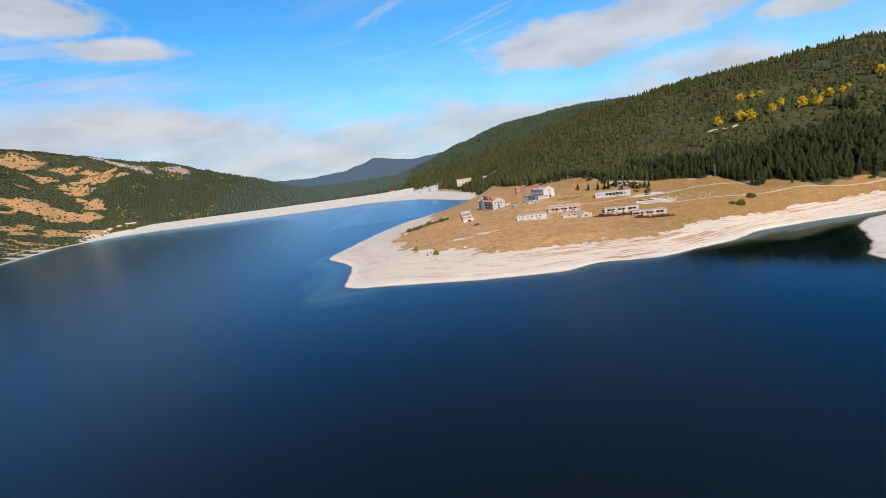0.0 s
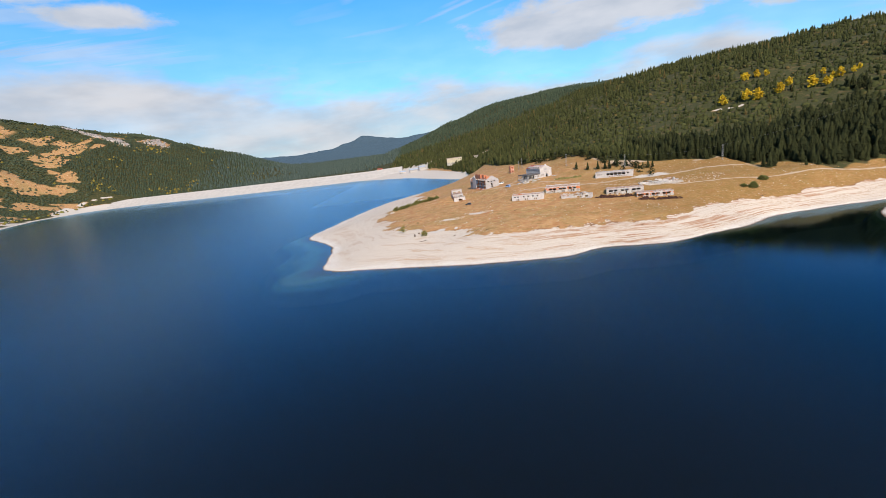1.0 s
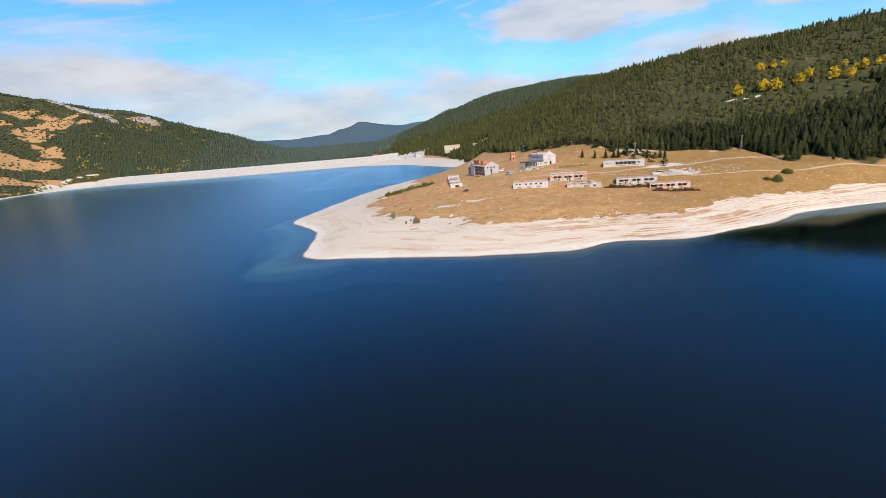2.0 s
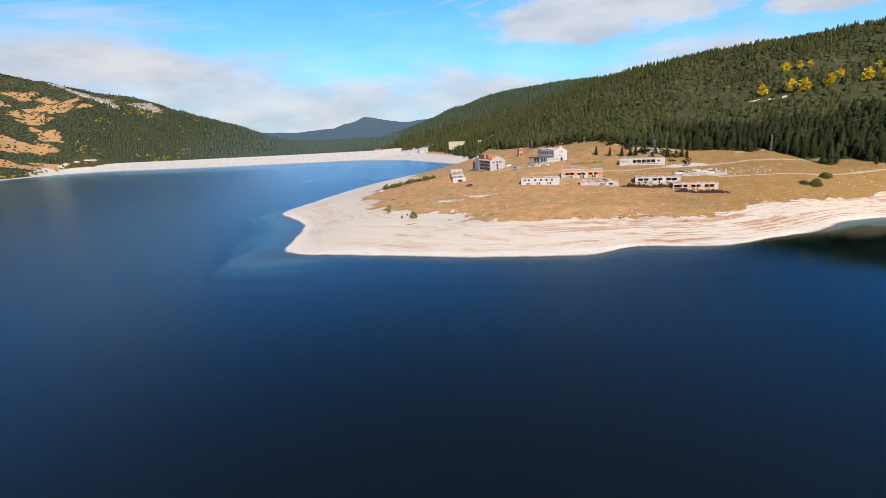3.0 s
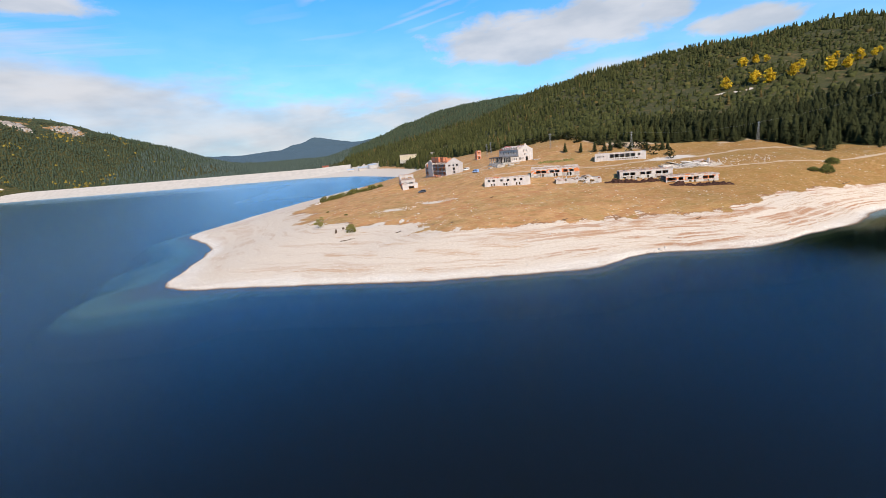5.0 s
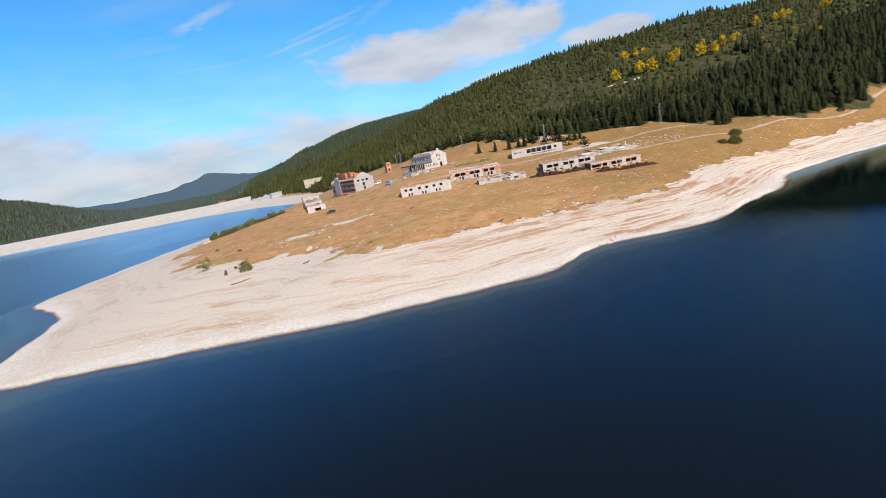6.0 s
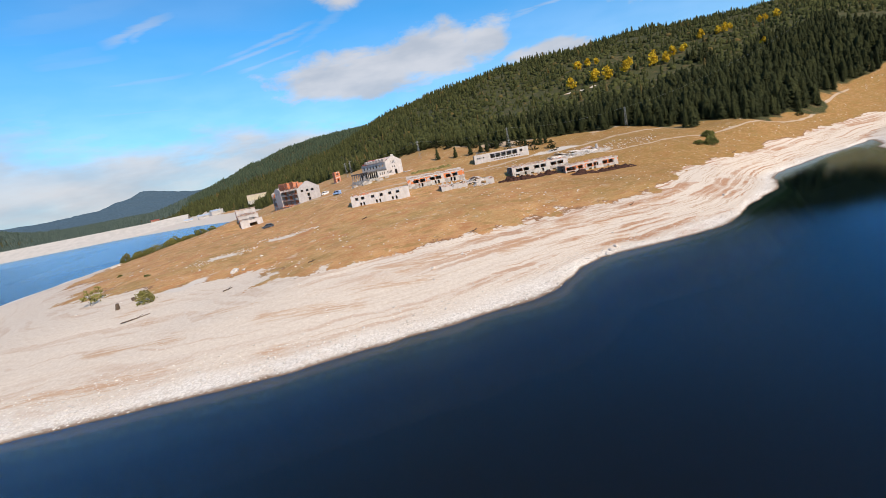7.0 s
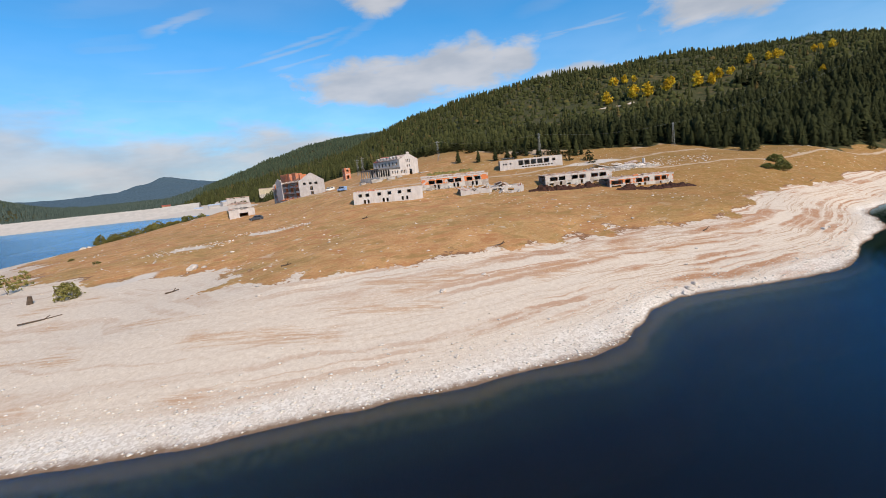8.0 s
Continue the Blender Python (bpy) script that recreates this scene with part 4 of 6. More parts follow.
def build_woods():
    # tall dark spruce along the foot of the slope
    xy, rnd = jittered(60, 470, 310, 640, 3.9, 3)
    d = depth_in(xy)
    belt = belt_depth(xy)
    keep = (d > 2) & (d < belt) & (xy[:, 0] > 104)
    keep &= rnd.uniform(0, 1, len(xy)) < ramp(xy[:, 0], 95, 165) * 0.75 + 0.22
    xy, d = xy[keep], d[keep]
    edge = (d < 22) & (xy[:, 0] < 330)
    tall = (8.5 + 5.5 * rnd.uniform(0, 1, len(xy))) * (0.62 + 0.38 * ramp(d, 0, 14)) * (0.7 + 0.3 * ramp(xy[:, 0], 140, 200))
    wide = tall * rnd.uniform(1.0, 1.5, len(xy))
    pale = xy[:, 0] < 168
    plant_all("spruce_wood", NEAR_SPRUCE, xy[~edge & ~pale], tall[~edge & ~pale], wide[~edge & ~pale], SPRUCE, "dense dark green spruce wood on the slope", "wood", 0.4, 5)
    plant_all("pine_wood", NEAR_SPRUCE, xy[~edge & pale], tall[~edge & pale] * 0.8, wide[~edge & pale], PINE, "olive green pine wood behind the pavilion", "wood", 0.4, 18)
    first = list(zip(xy[edge], tall[edge], wide[edge]))[:230]
    stem_v, stem_t = spruce_stem()
    crowns = [array_mesh("crown", v, t, SPRUCE, np.full(len(v), 0.17 * n)) for n, (v, t) in enumerate(NEAR_SPRUCE)]
    green = [array_mesh("crown", v, t, PINE, np.full(len(v), 0.17 * n)) for n, (v, t) in enumerate(NEAR_SPRUCE)]
    stem = array_mesh("trunk", stem_v, stem_t, BARK)
    for n, (p, h, w) in enumerate(first):
        spruce_tree(p[0], p[1], h, w, (green if p[0] < 168 else crowns)[n % len(crowns)], stem, 37 * n, "dark green spruce at the edge of the wood")
    # lone spruces on the pasture
    for n, (x, y, h) in enumerate([(231, 304.5, 4.4), (239.5, 305, 5.6), (246.5, 306, 7.0), (250.5, 306.5, 6.4), (216, 315, 9.8), (219.5, 316, 9.2), (213.5, 317, 8.2), (146, 352.5, 5.2),
                                   (154, 351, 5.8), (157.5, 351.5, 5.0), (118, 374, 6), (124, 369, 6.5), (131, 364, 7.0), (128.5, 366, 5.6), (112, 383, 6.0), (142, 361, 6.5), (137, 364, 5.5)]):
        spruce_tree(x, y, h, h * 1.25, crowns[n % len(crowns)], stem, 53 * n, "single young spruce standing on dry turf")
    for n, (x, y, h) in enumerate([(30, 926, 8), (36, 922, 10), (42, 928, 9), (47, 922, 9.5), (53, 927, 8), (58, 923, 10), (64, 928, 11), (70, 932, 12), (25, 930, 9), (76, 938, 13)]):
        spruce_tree(x, y, h * 0.8, h * 1.3, crowns[n % len(crowns)], stem, 53 * n, "spruce before the yellow house")
    # mixed low growth above the belt and round the village
    xy, rnd = jittered(-40, 700, 320, 1080, 4.7, 4)
    d = depth_in(xy)
    keep = (d > 1) & ((d > belt_depth(xy) - 4) | (xy[:, 0] < 112))
    bare = fbm(xy[:, 0], xy[:, 1], 45, 3, 61)
    keep &= rnd.uniform(0, 1, len(xy)) < 0.35 + 0.6 * ramp(bare, -0.3, 0.0)
    xy, d = xy[keep], d[keep]
    keep = np.min([np.hypot(xy[:, 0] - a, xy[:, 1] + 4 - b) for a, b in BIRCHES], axis=0) > 5.5
    keep &= near_line(xy[:, 0], xy[:, 1] + 4, SLOPE_ROAD) > 3.8
    keep &= np.hypot((xy[:, 0] - 217) / 15, (xy[:, 1] - 458) / 9) > 1
    for cx, cy, rx, ry in ((38, 928, 24, 22), (88, 884, 24, 30)):    # clearings before the houses across the inlet
        keep &= np.hypot((xy[:, 0] - cx) / rx, (xy[:, 1] - cy) / ry) > 1
    xy, d = xy[keep], d[keep]
    low = rnd.uniform(0, 1, len(xy)) < np.where(xy[:, 0] < 112, 0.12, 0.55)
    tall = np.where(low, rnd.uniform(1.3, 2.8, len(xy)), rnd.uniform(3.0, 7.2, len(xy)) + 3.0 * (xy[:, 0] < 112) + 3.5 * ramp(xy[:, 1], 480, 620) * rnd.uniform(0, 1, len(xy)))
    wide = np.where(low, tall * rnd.uniform(1.7, 2.8, len(xy)), tall * rnd.uniform(0.95, 1.4, len(xy)))
    plant_all("dwarf_pine_scrub", MOUNDS, xy[low], tall[low], wide[low], PINE, "olive dwarf pine scrub on the upper slope", "scrub", 0.2, 6)
    plant_all("hillside_spruces", MID_SPRUCE, xy[~low], tall[~low], wide[~low], PINE, "scattered small spruces on the upper slope", "wood", 0.3, 7)
    # the wooded shoulder farther off
    xy, rnd = jittered(-820, 900, 1080, 2900, 11.0, 8)
    keep = np.where(xy[:, 0] > -130, depth_in(xy) > 2, xy[:, 1] > 1500)
    keep &= np.hypot(xy[:, 0] + 70, xy[:, 1] - 1112) > 64
    xy = xy[keep]
    tall = rnd.uniform(7, 14, len(xy))
    wide = tall * rnd.uniform(1.2, 1.8, len(xy))
    vale = xy[:, 0] < -130
    back = ~vale & (xy[:, 1] > 1560)
    plant_all("shoulder_spruces", FAR_SPRUCE, xy[back], tall[back], wide[back], FARPINE_HAZE, "hazy grey-green spruce wood on the far shoulder", "wood", 0.5, 29)
    vale |= back
    plant_all("far_spruces", FAR_SPRUCE, xy[~vale], tall[~vale], wide[~vale], PINE, "spruce wood on the farther shoulder", "wood", 0.5, 9)
    vale &= ~back
    plant_all("valley_spruces", FAR_SPRUCE, xy[vale], tall[vale], wide[vale], VALEPINE_HAZE, "spruce wood in the valley beyond the dam", "wood", 0.5, 19)


def spruce_stem():
    verts, tris = [], []
    for k, (r, z) in enumerate(((0.022, -0.06), (0.016, 0.15), (0.008, 0.6), (0.001, 0.97))):
        verts += [(r * math.cos(a), r * math.sin(a), z) for a in [j * 6.283 / 6 for j in range(6)]]
        if k:
            for j in range(6):
                a, b = (k - 1) * 6 + j, (k - 1) * 6 + (j + 1) % 6
                tris += [(a, b, b + 6), (a, b + 6, a + 6)]
    return np.array(verts), np.array(tris)


def spruce_tree(x, y, h, w, crown, stem, turn, label):
    t = empty("spruce_tree", x, y, height_at(x, y) - 0.1, turn)
    t.scale = (w, w, h)
    tagged(t, label, "tree", "spruces by the pasture")
    for name, me in (("trunk", stem), ("crown", crown)):
        new(name, me).parent = t
    return t


def build_birches():
    shapes = [leafy_shape(s, 54, 9, 0.14, 0.36) for s in (41, 42, 43)]
    meshes = [array_mesh("crown", v, t, BIRCH, np.full(len(v), 0.2 * n)) for n, (v, t) in enumerate(shapes)]
    sv, st = spruce_stem()
    stem = array_mesh("trunk", sv, st, WOODPOLE)
    rnd = random.Random(5)
    for n, (x, y) in enumerate(BIRCHES):
        h = rnd.uniform(7.5, 11.0) if n < 6 else rnd.uniform(5, 8.5)
        t = empty("birch_tree", x + rnd.uniform(-2, 2), y + rnd.uniform(-2, 2), height_at(x, y) - 0.2, rnd.uniform(0, 360))
        t.scale = (h * 1.05, h * 1.05, h)
        tagged(t, "birch in bright yellow autumn leaf among spruces", "tree", "yellow birches")
        for name, me in (("trunk", stem), ("crown", meshes[n % 3])):
            new(name, me).parent = t


def build_west():
    xy, rnd = jittered(-1800, -690, 650, 2250, 5.8, 12)
    s = shore_distance(xy[:, 0], xy[:, 1])
    X, Y = xy[:, 0], xy[:, 1]
    mat, close = west_cover(X, Y), west_wood(X, Y)
    dice = rnd.uniform(0, 1, len(xy))
    scree = np.min([np.hypot(X - a, Y - b) / r for a, b, r in OUTCROPS], axis=0)
    keep = (s > 27) & (mat > 0.45) & (scree > 0.8) & ~((Y > 1180) & (Y < 1460) & (X > -1000) & (X < -60) & (s < 120)) & (near_line(X, Y, WEST_ROAD) > 4.5)
    keep |= (s > 32) & (mat <= 0.45) & (dice < 0.16) & (near_line(X, Y, WEST_ROAD) > 5)
    keep &= (Y < 1900) | (dice < 0.5)
    xy, close = xy[keep], close[keep]
    dice = rnd.uniform(0, 1, len(xy))
    tree = dice < 0.03 + 0.62 * close
    tall = np.where(tree, rnd.uniform(5, 10.5, len(xy)), rnd.uniform(1.2, 3.0, len(xy)))
    wide = np.where(tree, tall * 1.6, rnd.uniform(4.5, 9.0, len(xy)))
    gold = ~tree & (close > 0.3) & (fbm(xy[:, 0], xy[:, 1], 60, 3, 57) > 0.38) & (rnd.uniform(0, 1, len(xy)) < 0.7)
    gold |= ~tree & (rnd.uniform(0, 1, len(xy)) < 0.006)
    tall = np.where(gold, rnd.uniform(3, 5.5, len(xy)), tall)
    low = ~tree & ~gold
    plant_all("mountain_pine_mats", MOUNDS, xy[low], tall[low], wide[low], WESTPINE_HAZE, "dark mountain pine mats on the western slope", "scrub", 0.3, 13)
    plant_all("western_spruces", FAR_SPRUCE, xy[tree], tall[tree], wide[tree], FARPINE_HAZE, "spruces on the western slope", "wood", 0.4, 14)
    plant_all("autumn_thickets", MOUNDS, xy[gold], tall[gold], tall[gold] * 1.8, AUTUMN, "yellowing thickets on the western slope", "scrub", 0.3, 17)
    rock = [mound_shape(s, 3, 6) for s in (131, 132, 133)]
    r = np.random.RandomState(5)
    spots = np.concatenate([np.stack([r.normal(a, w * 0.5, 26), r.normal(b, w * 0.35, 26)], -1) for a, b, w in OUTCROPS])
    size = r.uniform(2.5, 7.5, len(spots))
    plant_all("rock_outcrops", rock, spots, size * 0.8, size * 1.7, OUTCROP, "pale rock outcrops below the western skyline", "rocks", 1.0, 15)
    # autumn bushes along the western bank road
    n = 0
    for (ax, ay), (bx, by) in zip(WEST_ROAD, WEST_ROAD[1:]):
        for u in (0.1, 0.4, 0.62, 0.85):
            n += 1
            x, y = ax + (bx - ax) * u + 9 + 3 * (n % 3), ay + (by - ay) * u - 5 + 4 * (n % 2)
            h = 2.6 + 0.9 * (n % 4)
            v, t = MOUNDS[n % 4]
            ob = new("bank_bush", array_mesh("bank_bush", v * (h * 2.0, h * 2.0, h), t, AUTUMN if n % 3 else SHRUB, np.full(len(v), 0.13 * n % 1)))
            ob.matrix_world = pose(x, y, height_at(x, y) - 0.3, 0, 0, 40 * n)
            tagged(ob, "rounded bush turning yellow on the bank" if n % 3 else "rounded green bush on the bank", "bush", "bushes on the western bank")


def shrub(x, y, h, w, seed, mat=None, label="green rounded shrub on dry turf", dense=60):
    t = empty("shrub", x, y, height_at(x, y) - 0.1, seed * 47)
    tagged(t, label, "shrub", "shrubs on the pasture")
    v, f = dome_shape(seed, dense * 3) if dense > 30 else leafy_shape(seed, dense, 9, 0.02, 0.5)
    me = array_mesh("crown", v * (w, w, h), f, mat or SHRUB, np.full(len(v), (seed * 0.137) % 1))
    new("crown", me).parent = t
    sv, st = spruce_stem()
    for k in range(3):
        s = new("stem", array_mesh("stem", sv * (w * 0.7, w * 0.7, h * 0.7), st, BARK))
        s.parent = t
        s.matrix_local = pose(0, 0, 0.05, 22 * math.cos(k * 2.1), 22 * math.sin(k * 2.1), k * 60)
    return t


def build_shrubs():
    shrub(-25.2, 303.2, 3.6, 4.0, 61, YOUNG, "sparse wind-bent young pine on pale sand", 22)
    shrub(-24.6, 309.3, 3.3, 3.2, 62, YOUNG, "young pine at the turf's end", 24)
    shrub(-10.5, 288.2, 4.0, 4.4, 63, YOUNG, "bushy young pine on the turf edge", 70)
    shrub(-15.5, 322, 0.8, 2.4, 64)
    shrub(-26, 339, 0.9, 2.0, 65)
    shrub(184.6, 285.6, 4.0, 5.6, 66, dense=130), shrub(180.4, 287.4, 2.2, 4.2, 67, dense=90), shrub(197.2, 295.4, 3.6, 6.2, 68, dense=140)
    shrub(285, 306, 2.2, 4.5, 69, PINE)
    rnd = random.Random(8)
    for k in range(22):
        u = k / 21
        x, y = -37 + 36 * u + rnd.uniform(-1.5, 1.5), 402 + 14 * u + rnd.uniform(-3, 3)
        shrub(x, y, rnd.uniform(2.4, 4.6), rnd.uniform(4.0, 6.6), 70 + k, YOUNG if k % 3 == 1 else None, "dark green dwarf pine on the back shore", 60)
    for k in range(74):
        x = rnd.uniform(86, 152)
        y = float(tree_line(np.array([x]))[0]) - rnd.uniform(1, 34) * rnd.uniform(0.3, 1)
        shrub(x, y, rnd.uniform(1.8, 4.0), rnd.uniform(3.2, 6.5), 100 + k, SPRUCE if k % 3 else PINE, "dwarf pine thicket below the wood", 26)


build_woods()
build_birches()
build_west()
build_shrubs()


# ---- the deserted lakeside village ----
def spans(pairs, z0, z1):
    return [(a, b, z0, z1) for a, b in pairs]


def placed(name, fl, fr, z):
    """An empty at a building's front left corner, x along its front; returns it and the front's length."""
    dx, dy = fr[0] - fl[0], fr[1] - fl[1]
    return empty(name, fl[0], fl[1], z, math.degrees(math.atan2(dy, dx))), math.hypot(dx, dy)


def shell(t, w, d, h, front, left=(), right=(), back=(), mats=None, ragged=0.0, seed=1, wall="wall", z=0.0, thick=0.3):
    f, l, r, b = mats
    wall_part(wall, w, h, thick, list(front), f, t, (0, 0, z), 0, ragged=ragged, seed=seed)
    wall_part(wall, w, h, -thick, list(back), b, t, (0, d, z), 0, ragged=ragged * 1.5, seed=seed + 1)
    wall_part(wall, d - 2 * thick, h, -thick, list(left), l, t, (0, thick, z), 90, ragged=ragged, seed=seed + 2)
    wall_part(wall, d - 2 * thick, h, thick, list(right), r, t, (w, thick, z), 90, ragged=ragged, seed=seed + 3)


def plinth(t, w, d, drop=2.2, grow=0.12, mat=None):
    box_part("plinth", (-grow, -grow, -drop, w + grow, d + grow, -0.004), mat or RUBBLE, t, bevel=0.05)


def slab(t, w, d, z, over=0.25, thick=0.22, mat=None, name="roof_slab", label=""):
    """A thin roof or floor plate whose rim has crumbled unevenly."""
    rnd = random.Random(int(w * 100 + z * 10))
    n, rim = 10, []
    for k in range(n):
        rim.append((-over + (w + 2 * over) * k / n, -over + rnd.uniform(0, 0.2)))
    for k in range(4):
        rim.append((w + over - rnd.uniform(0, 0.2), -over + (d + 2 * over) * k / 4))
    for k in range(n):
        rim.append((w + over - (w + 2 * over) * k / n, d + over - rnd.uniform(0, 0.3)))
    for k in range(4):
        rim.append((-over + rnd.uniform(0, 0.2), d + over - (d + 2 * over) * k / 4))
    verts = [(x, y, z) for x, y in rim] + [(x, y, z + thick) for x, y in rim]
    m = len(rim)
    faces = [tuple(range(m))[::-1], tuple(range(m, 2 * m))] + [(k, (k + 1) % m, m + (k + 1) % m, m + k) for k in range(m)]
    return mesh_object(name, verts, faces, mat or PINKROOF, t, label)


def debris(name, cx, cy, rx, ry, count, size, mat, label, seed, top=0.0, parent=None, turn=0.0):
    """Broken masonry lying on the ground or on a roof, as one heap."""
    rnd = np.random.RandomState(seed)
    cos, tris, n0 = [], [], 0
    cube = np.array([(-1, -1, -1), (1, -1, -1), (1, 1, -1), (-1, 1, -1), (-1, -1, 1), (1, -1, 1), (1, 1, 1), (-1, 1, 1)], float) * 0.5
    faces = np.array([(0, 3, 2), (0, 2, 1), (4, 5, 6), (4, 6, 7), (0, 1, 5), (0, 5, 4), (1, 2, 6), (1, 6, 5), (2, 3, 7), (2, 7, 6), (3, 0, 4), (3, 4, 7)])
    for _ in range(count):
        a, r = rnd.uniform(0, 6.283), math.sqrt(rnd.uniform(0, 1))
        u, v = r * math.cos(a) * rx, r * math.sin(a) * ry
        ct, st = math.cos(turn), math.sin(turn)
        x, y = cx + u * ct - v * st, cy + u * st + v * ct
        s = size * rnd.uniform(0.3, 1.3)
        m = np.array(Euler(rnd.uniform(-0.7, 0.7, 3) * (1, 1, 4)).to_matrix())
        p = (cube + rnd.uniform(-0.2, 0.2, (8, 3))) * (s * rnd.uniform(0.8, 2.6), s, s * rnd.uniform(0.2, 0.7)) @ m.T
        z = (height_at(x, y) if parent is None else 0) + top * (1 - r) * rnd.uniform(0.2, 1)
        cos.append(p + (x, y, z + s * 0.1))
        tris.append(faces + n0)
        n0 += 8
    me = array_mesh(name, np.concatenate(cos), np.concatenate(tris), mat)
    ob = new(name, me)
    if parent is not None:
        ob.parent = parent
        ob["kind"] = "stuff"
    return tagged(ob, label, "rubble", kind="stuff") if parent is None else ob


def row_house_white():
    t, w = placed("ruined_house", (49.5, 325.6), (69.7, 319.6), 15.5)
    tagged(t, "roofless low house of grey-white plaster with square windows", "house", "ruined row houses")
    up = spans([(1.6, 2.6), (3.7, 4.8), (7.3, 8.4), (10.4, 11.5), (13.5, 14.6), (16.4, 17.5)], 2.3, 3.25)
    dn = spans([(3.0, 3.6), (4.1, 4.7), (8.7, 9.3), (9.9, 10.5), (14.5, 15.1), (15.9, 16.5)], 0.25, 1.4)
    shell(t, w, 8.5, 4.0, up + dn, [(2.5, 4.0, 2.2, 3.3)], [(2.5, 4.0, 2.2, 3.3)], (), (WHITE, PLASTER, PLASTER, PLASTER), 0.28, 3)
    plinth(t, w, 8.5)
    slab(t, w, 8.5, 3.4, -0.31, 0.2, PINKROOF, "attic_floor")
    # floor and partitions coloured dark for the unlit rooms
    slab(t, w, 8.5, 1.7, -0.31, 0.15, DARKC_SHADE, "floor_slab")
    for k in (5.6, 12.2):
        wall_part("partition_wall", 7.8, 3.3, 0.2, [(3, 4, 0, 2.2)], DARKC_SHADE, t, (k, 0.34, 0), 90)
    debris("roof_debris", 4.5, 3.5, 3.8, 2.6, 60, 0.6, BRICK, "", 21, 0.9, t).location = (0, 0, 3.5)


def row_house_brick(fl, fr, z, depth, windows, doors, label, tall_back=0.0, broken=(), seed=1, h=3.7, finish_upper=None, skirt=70):
    t, w = placed("ruined_house", fl, fr, z)
    tagged(t, label, "house", "ruined row houses")
    lower = 1.75
    wall_part("lower_wall", w, lower, 0.32, spans(doors, 0.1, 1.55) + list(broken), RUBBLE, t, (0, 0, 0), 0, "crumbling grey stone base")
    wall_part("upper_wall", w, h - lower - 0.42, 0.3, spans(windows, 0.12, 1.3), finish_upper or PATCHY, t, (0, 0.01, lower + 0.003), 0, "red brick wall with plaster remains")
    box_part("lintel_beam", (-0.1, -0.05, h - 0.41, w + 0.1, 0.36, h), WHITE, t, "pale concrete beam", 0.03)
    wall_part("back_wall", w, h + tall_back, -0.3, (), PLASTER, t, (0, depth, 0), 0, ragged=0.7, seed=seed)
    # left end coloured as its shaded side, right end as plain wall
    wall_part("end_wall", depth - 0.7, h - 0.45, -0.3, [(1.6, 2.8, 1.9, 3.0)], DARKC_SHADE, t, (0, 0.37, 0), 90, ragged=0.2, seed=seed + 1)
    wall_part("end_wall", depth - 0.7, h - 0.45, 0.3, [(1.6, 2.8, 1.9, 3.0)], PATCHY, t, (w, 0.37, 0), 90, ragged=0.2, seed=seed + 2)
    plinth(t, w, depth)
    slab(t, w, depth, lower - 0.25, -0.34, 0.2, DARKC_SHADE, "floor_slab")
    slab(t, w, depth, h + 0.004, 0.15, 0.16, PINKROOF, "roof_slab", "stained flat roof with crumbling rim")
    n = max(2, int(w / 4))
    for k in range(1, n):
        wall_part("partition_wall", depth - 1.0, h - 0.6, 0.18, [(2, 2.9, 0, 1.5)], PATCHY, t, (k * w / n, 0.4, 0), 90)
    debris("roof_debris", w * 0.5, depth * 0.5, w * 0.45, depth * 0.4, 90, 0.34, PINKROOF, "", seed + 5, 0.25, t).location = (0, 0, h + 0.2)
    debris("fallen_masonry", w * 0.5, -0.4, w * 0.5, 0.9, skirt, 0.5, RUBBLE, "", seed + 6, 0.9, t).location = (0, 0, -0.25)
    rnd = random.Random(seed)
    for k in range(7):    # stubs of parapet left standing along the rim of the roof
        x0 = rnd.uniform(0, w - 2)
        box_part("parapet_stub", (x0, 0.02, h + 0.17, x0 + rnd.uniform(0.5, 2.2), 0.3, h + 0.17 + rnd.uniform(0.12, 0.4)), (PLASTER, PATCHY)[k % 2], t, bevel=0.04)


def canteen():
    t, w = placed("ruined_canteen", (115.6, 351.0), (138.2, 339.9), 21.0)
    tagged(t, "long white concrete pavilion with big empty window bays", "pavilion")
    big = spans([(7.6, 9.6), (10.0, 12.1), (12.6, 14.7), (15.2, 17.3), (17.8, 19.9)], 2.0, 3.85)
    low = spans([(9.0 + 1.15 * k, 9.75 + 1.15 * k) for k in range(11)], 1.05, 1.5)
    few = spans([(1.2, 1.9), (2.2, 2.9), (4.0, 4.7)], 2.5, 3.2) + [(21.2, 22.4, 2.5, 3.6)]
    # second wall colour paints the shade on the left end
    shell(t, w, 8.0, 4.5, big + low + few, (), [(2, 3.2, 2, 3.4)], (), (WHITE, DARKC_SHADE, PLASTER, PLASTER), 0.1, 9)
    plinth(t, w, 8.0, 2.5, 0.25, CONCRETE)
    slab(t, w, 8.0, 1.65, -0.31, 0.2, DARKC_SHADE, "floor_slab")
    slab(t, w, 8.0, 4.1, -0.31, 0.18, CONCRETE, "roof_slab")
    bm = bmesh.new()
    for k in range(6):
        block(bm, 1.5 + k * 0.9, 3.0, 4.5, 1.6 + k * 0.9, 3.1, 5.3)
    block(bm, 1.4, 3.0, 5.3, 6.2, 3.1, 5.38)
    part("roof_rail", bm, STEEL, t, "bent pale railing on the roof")


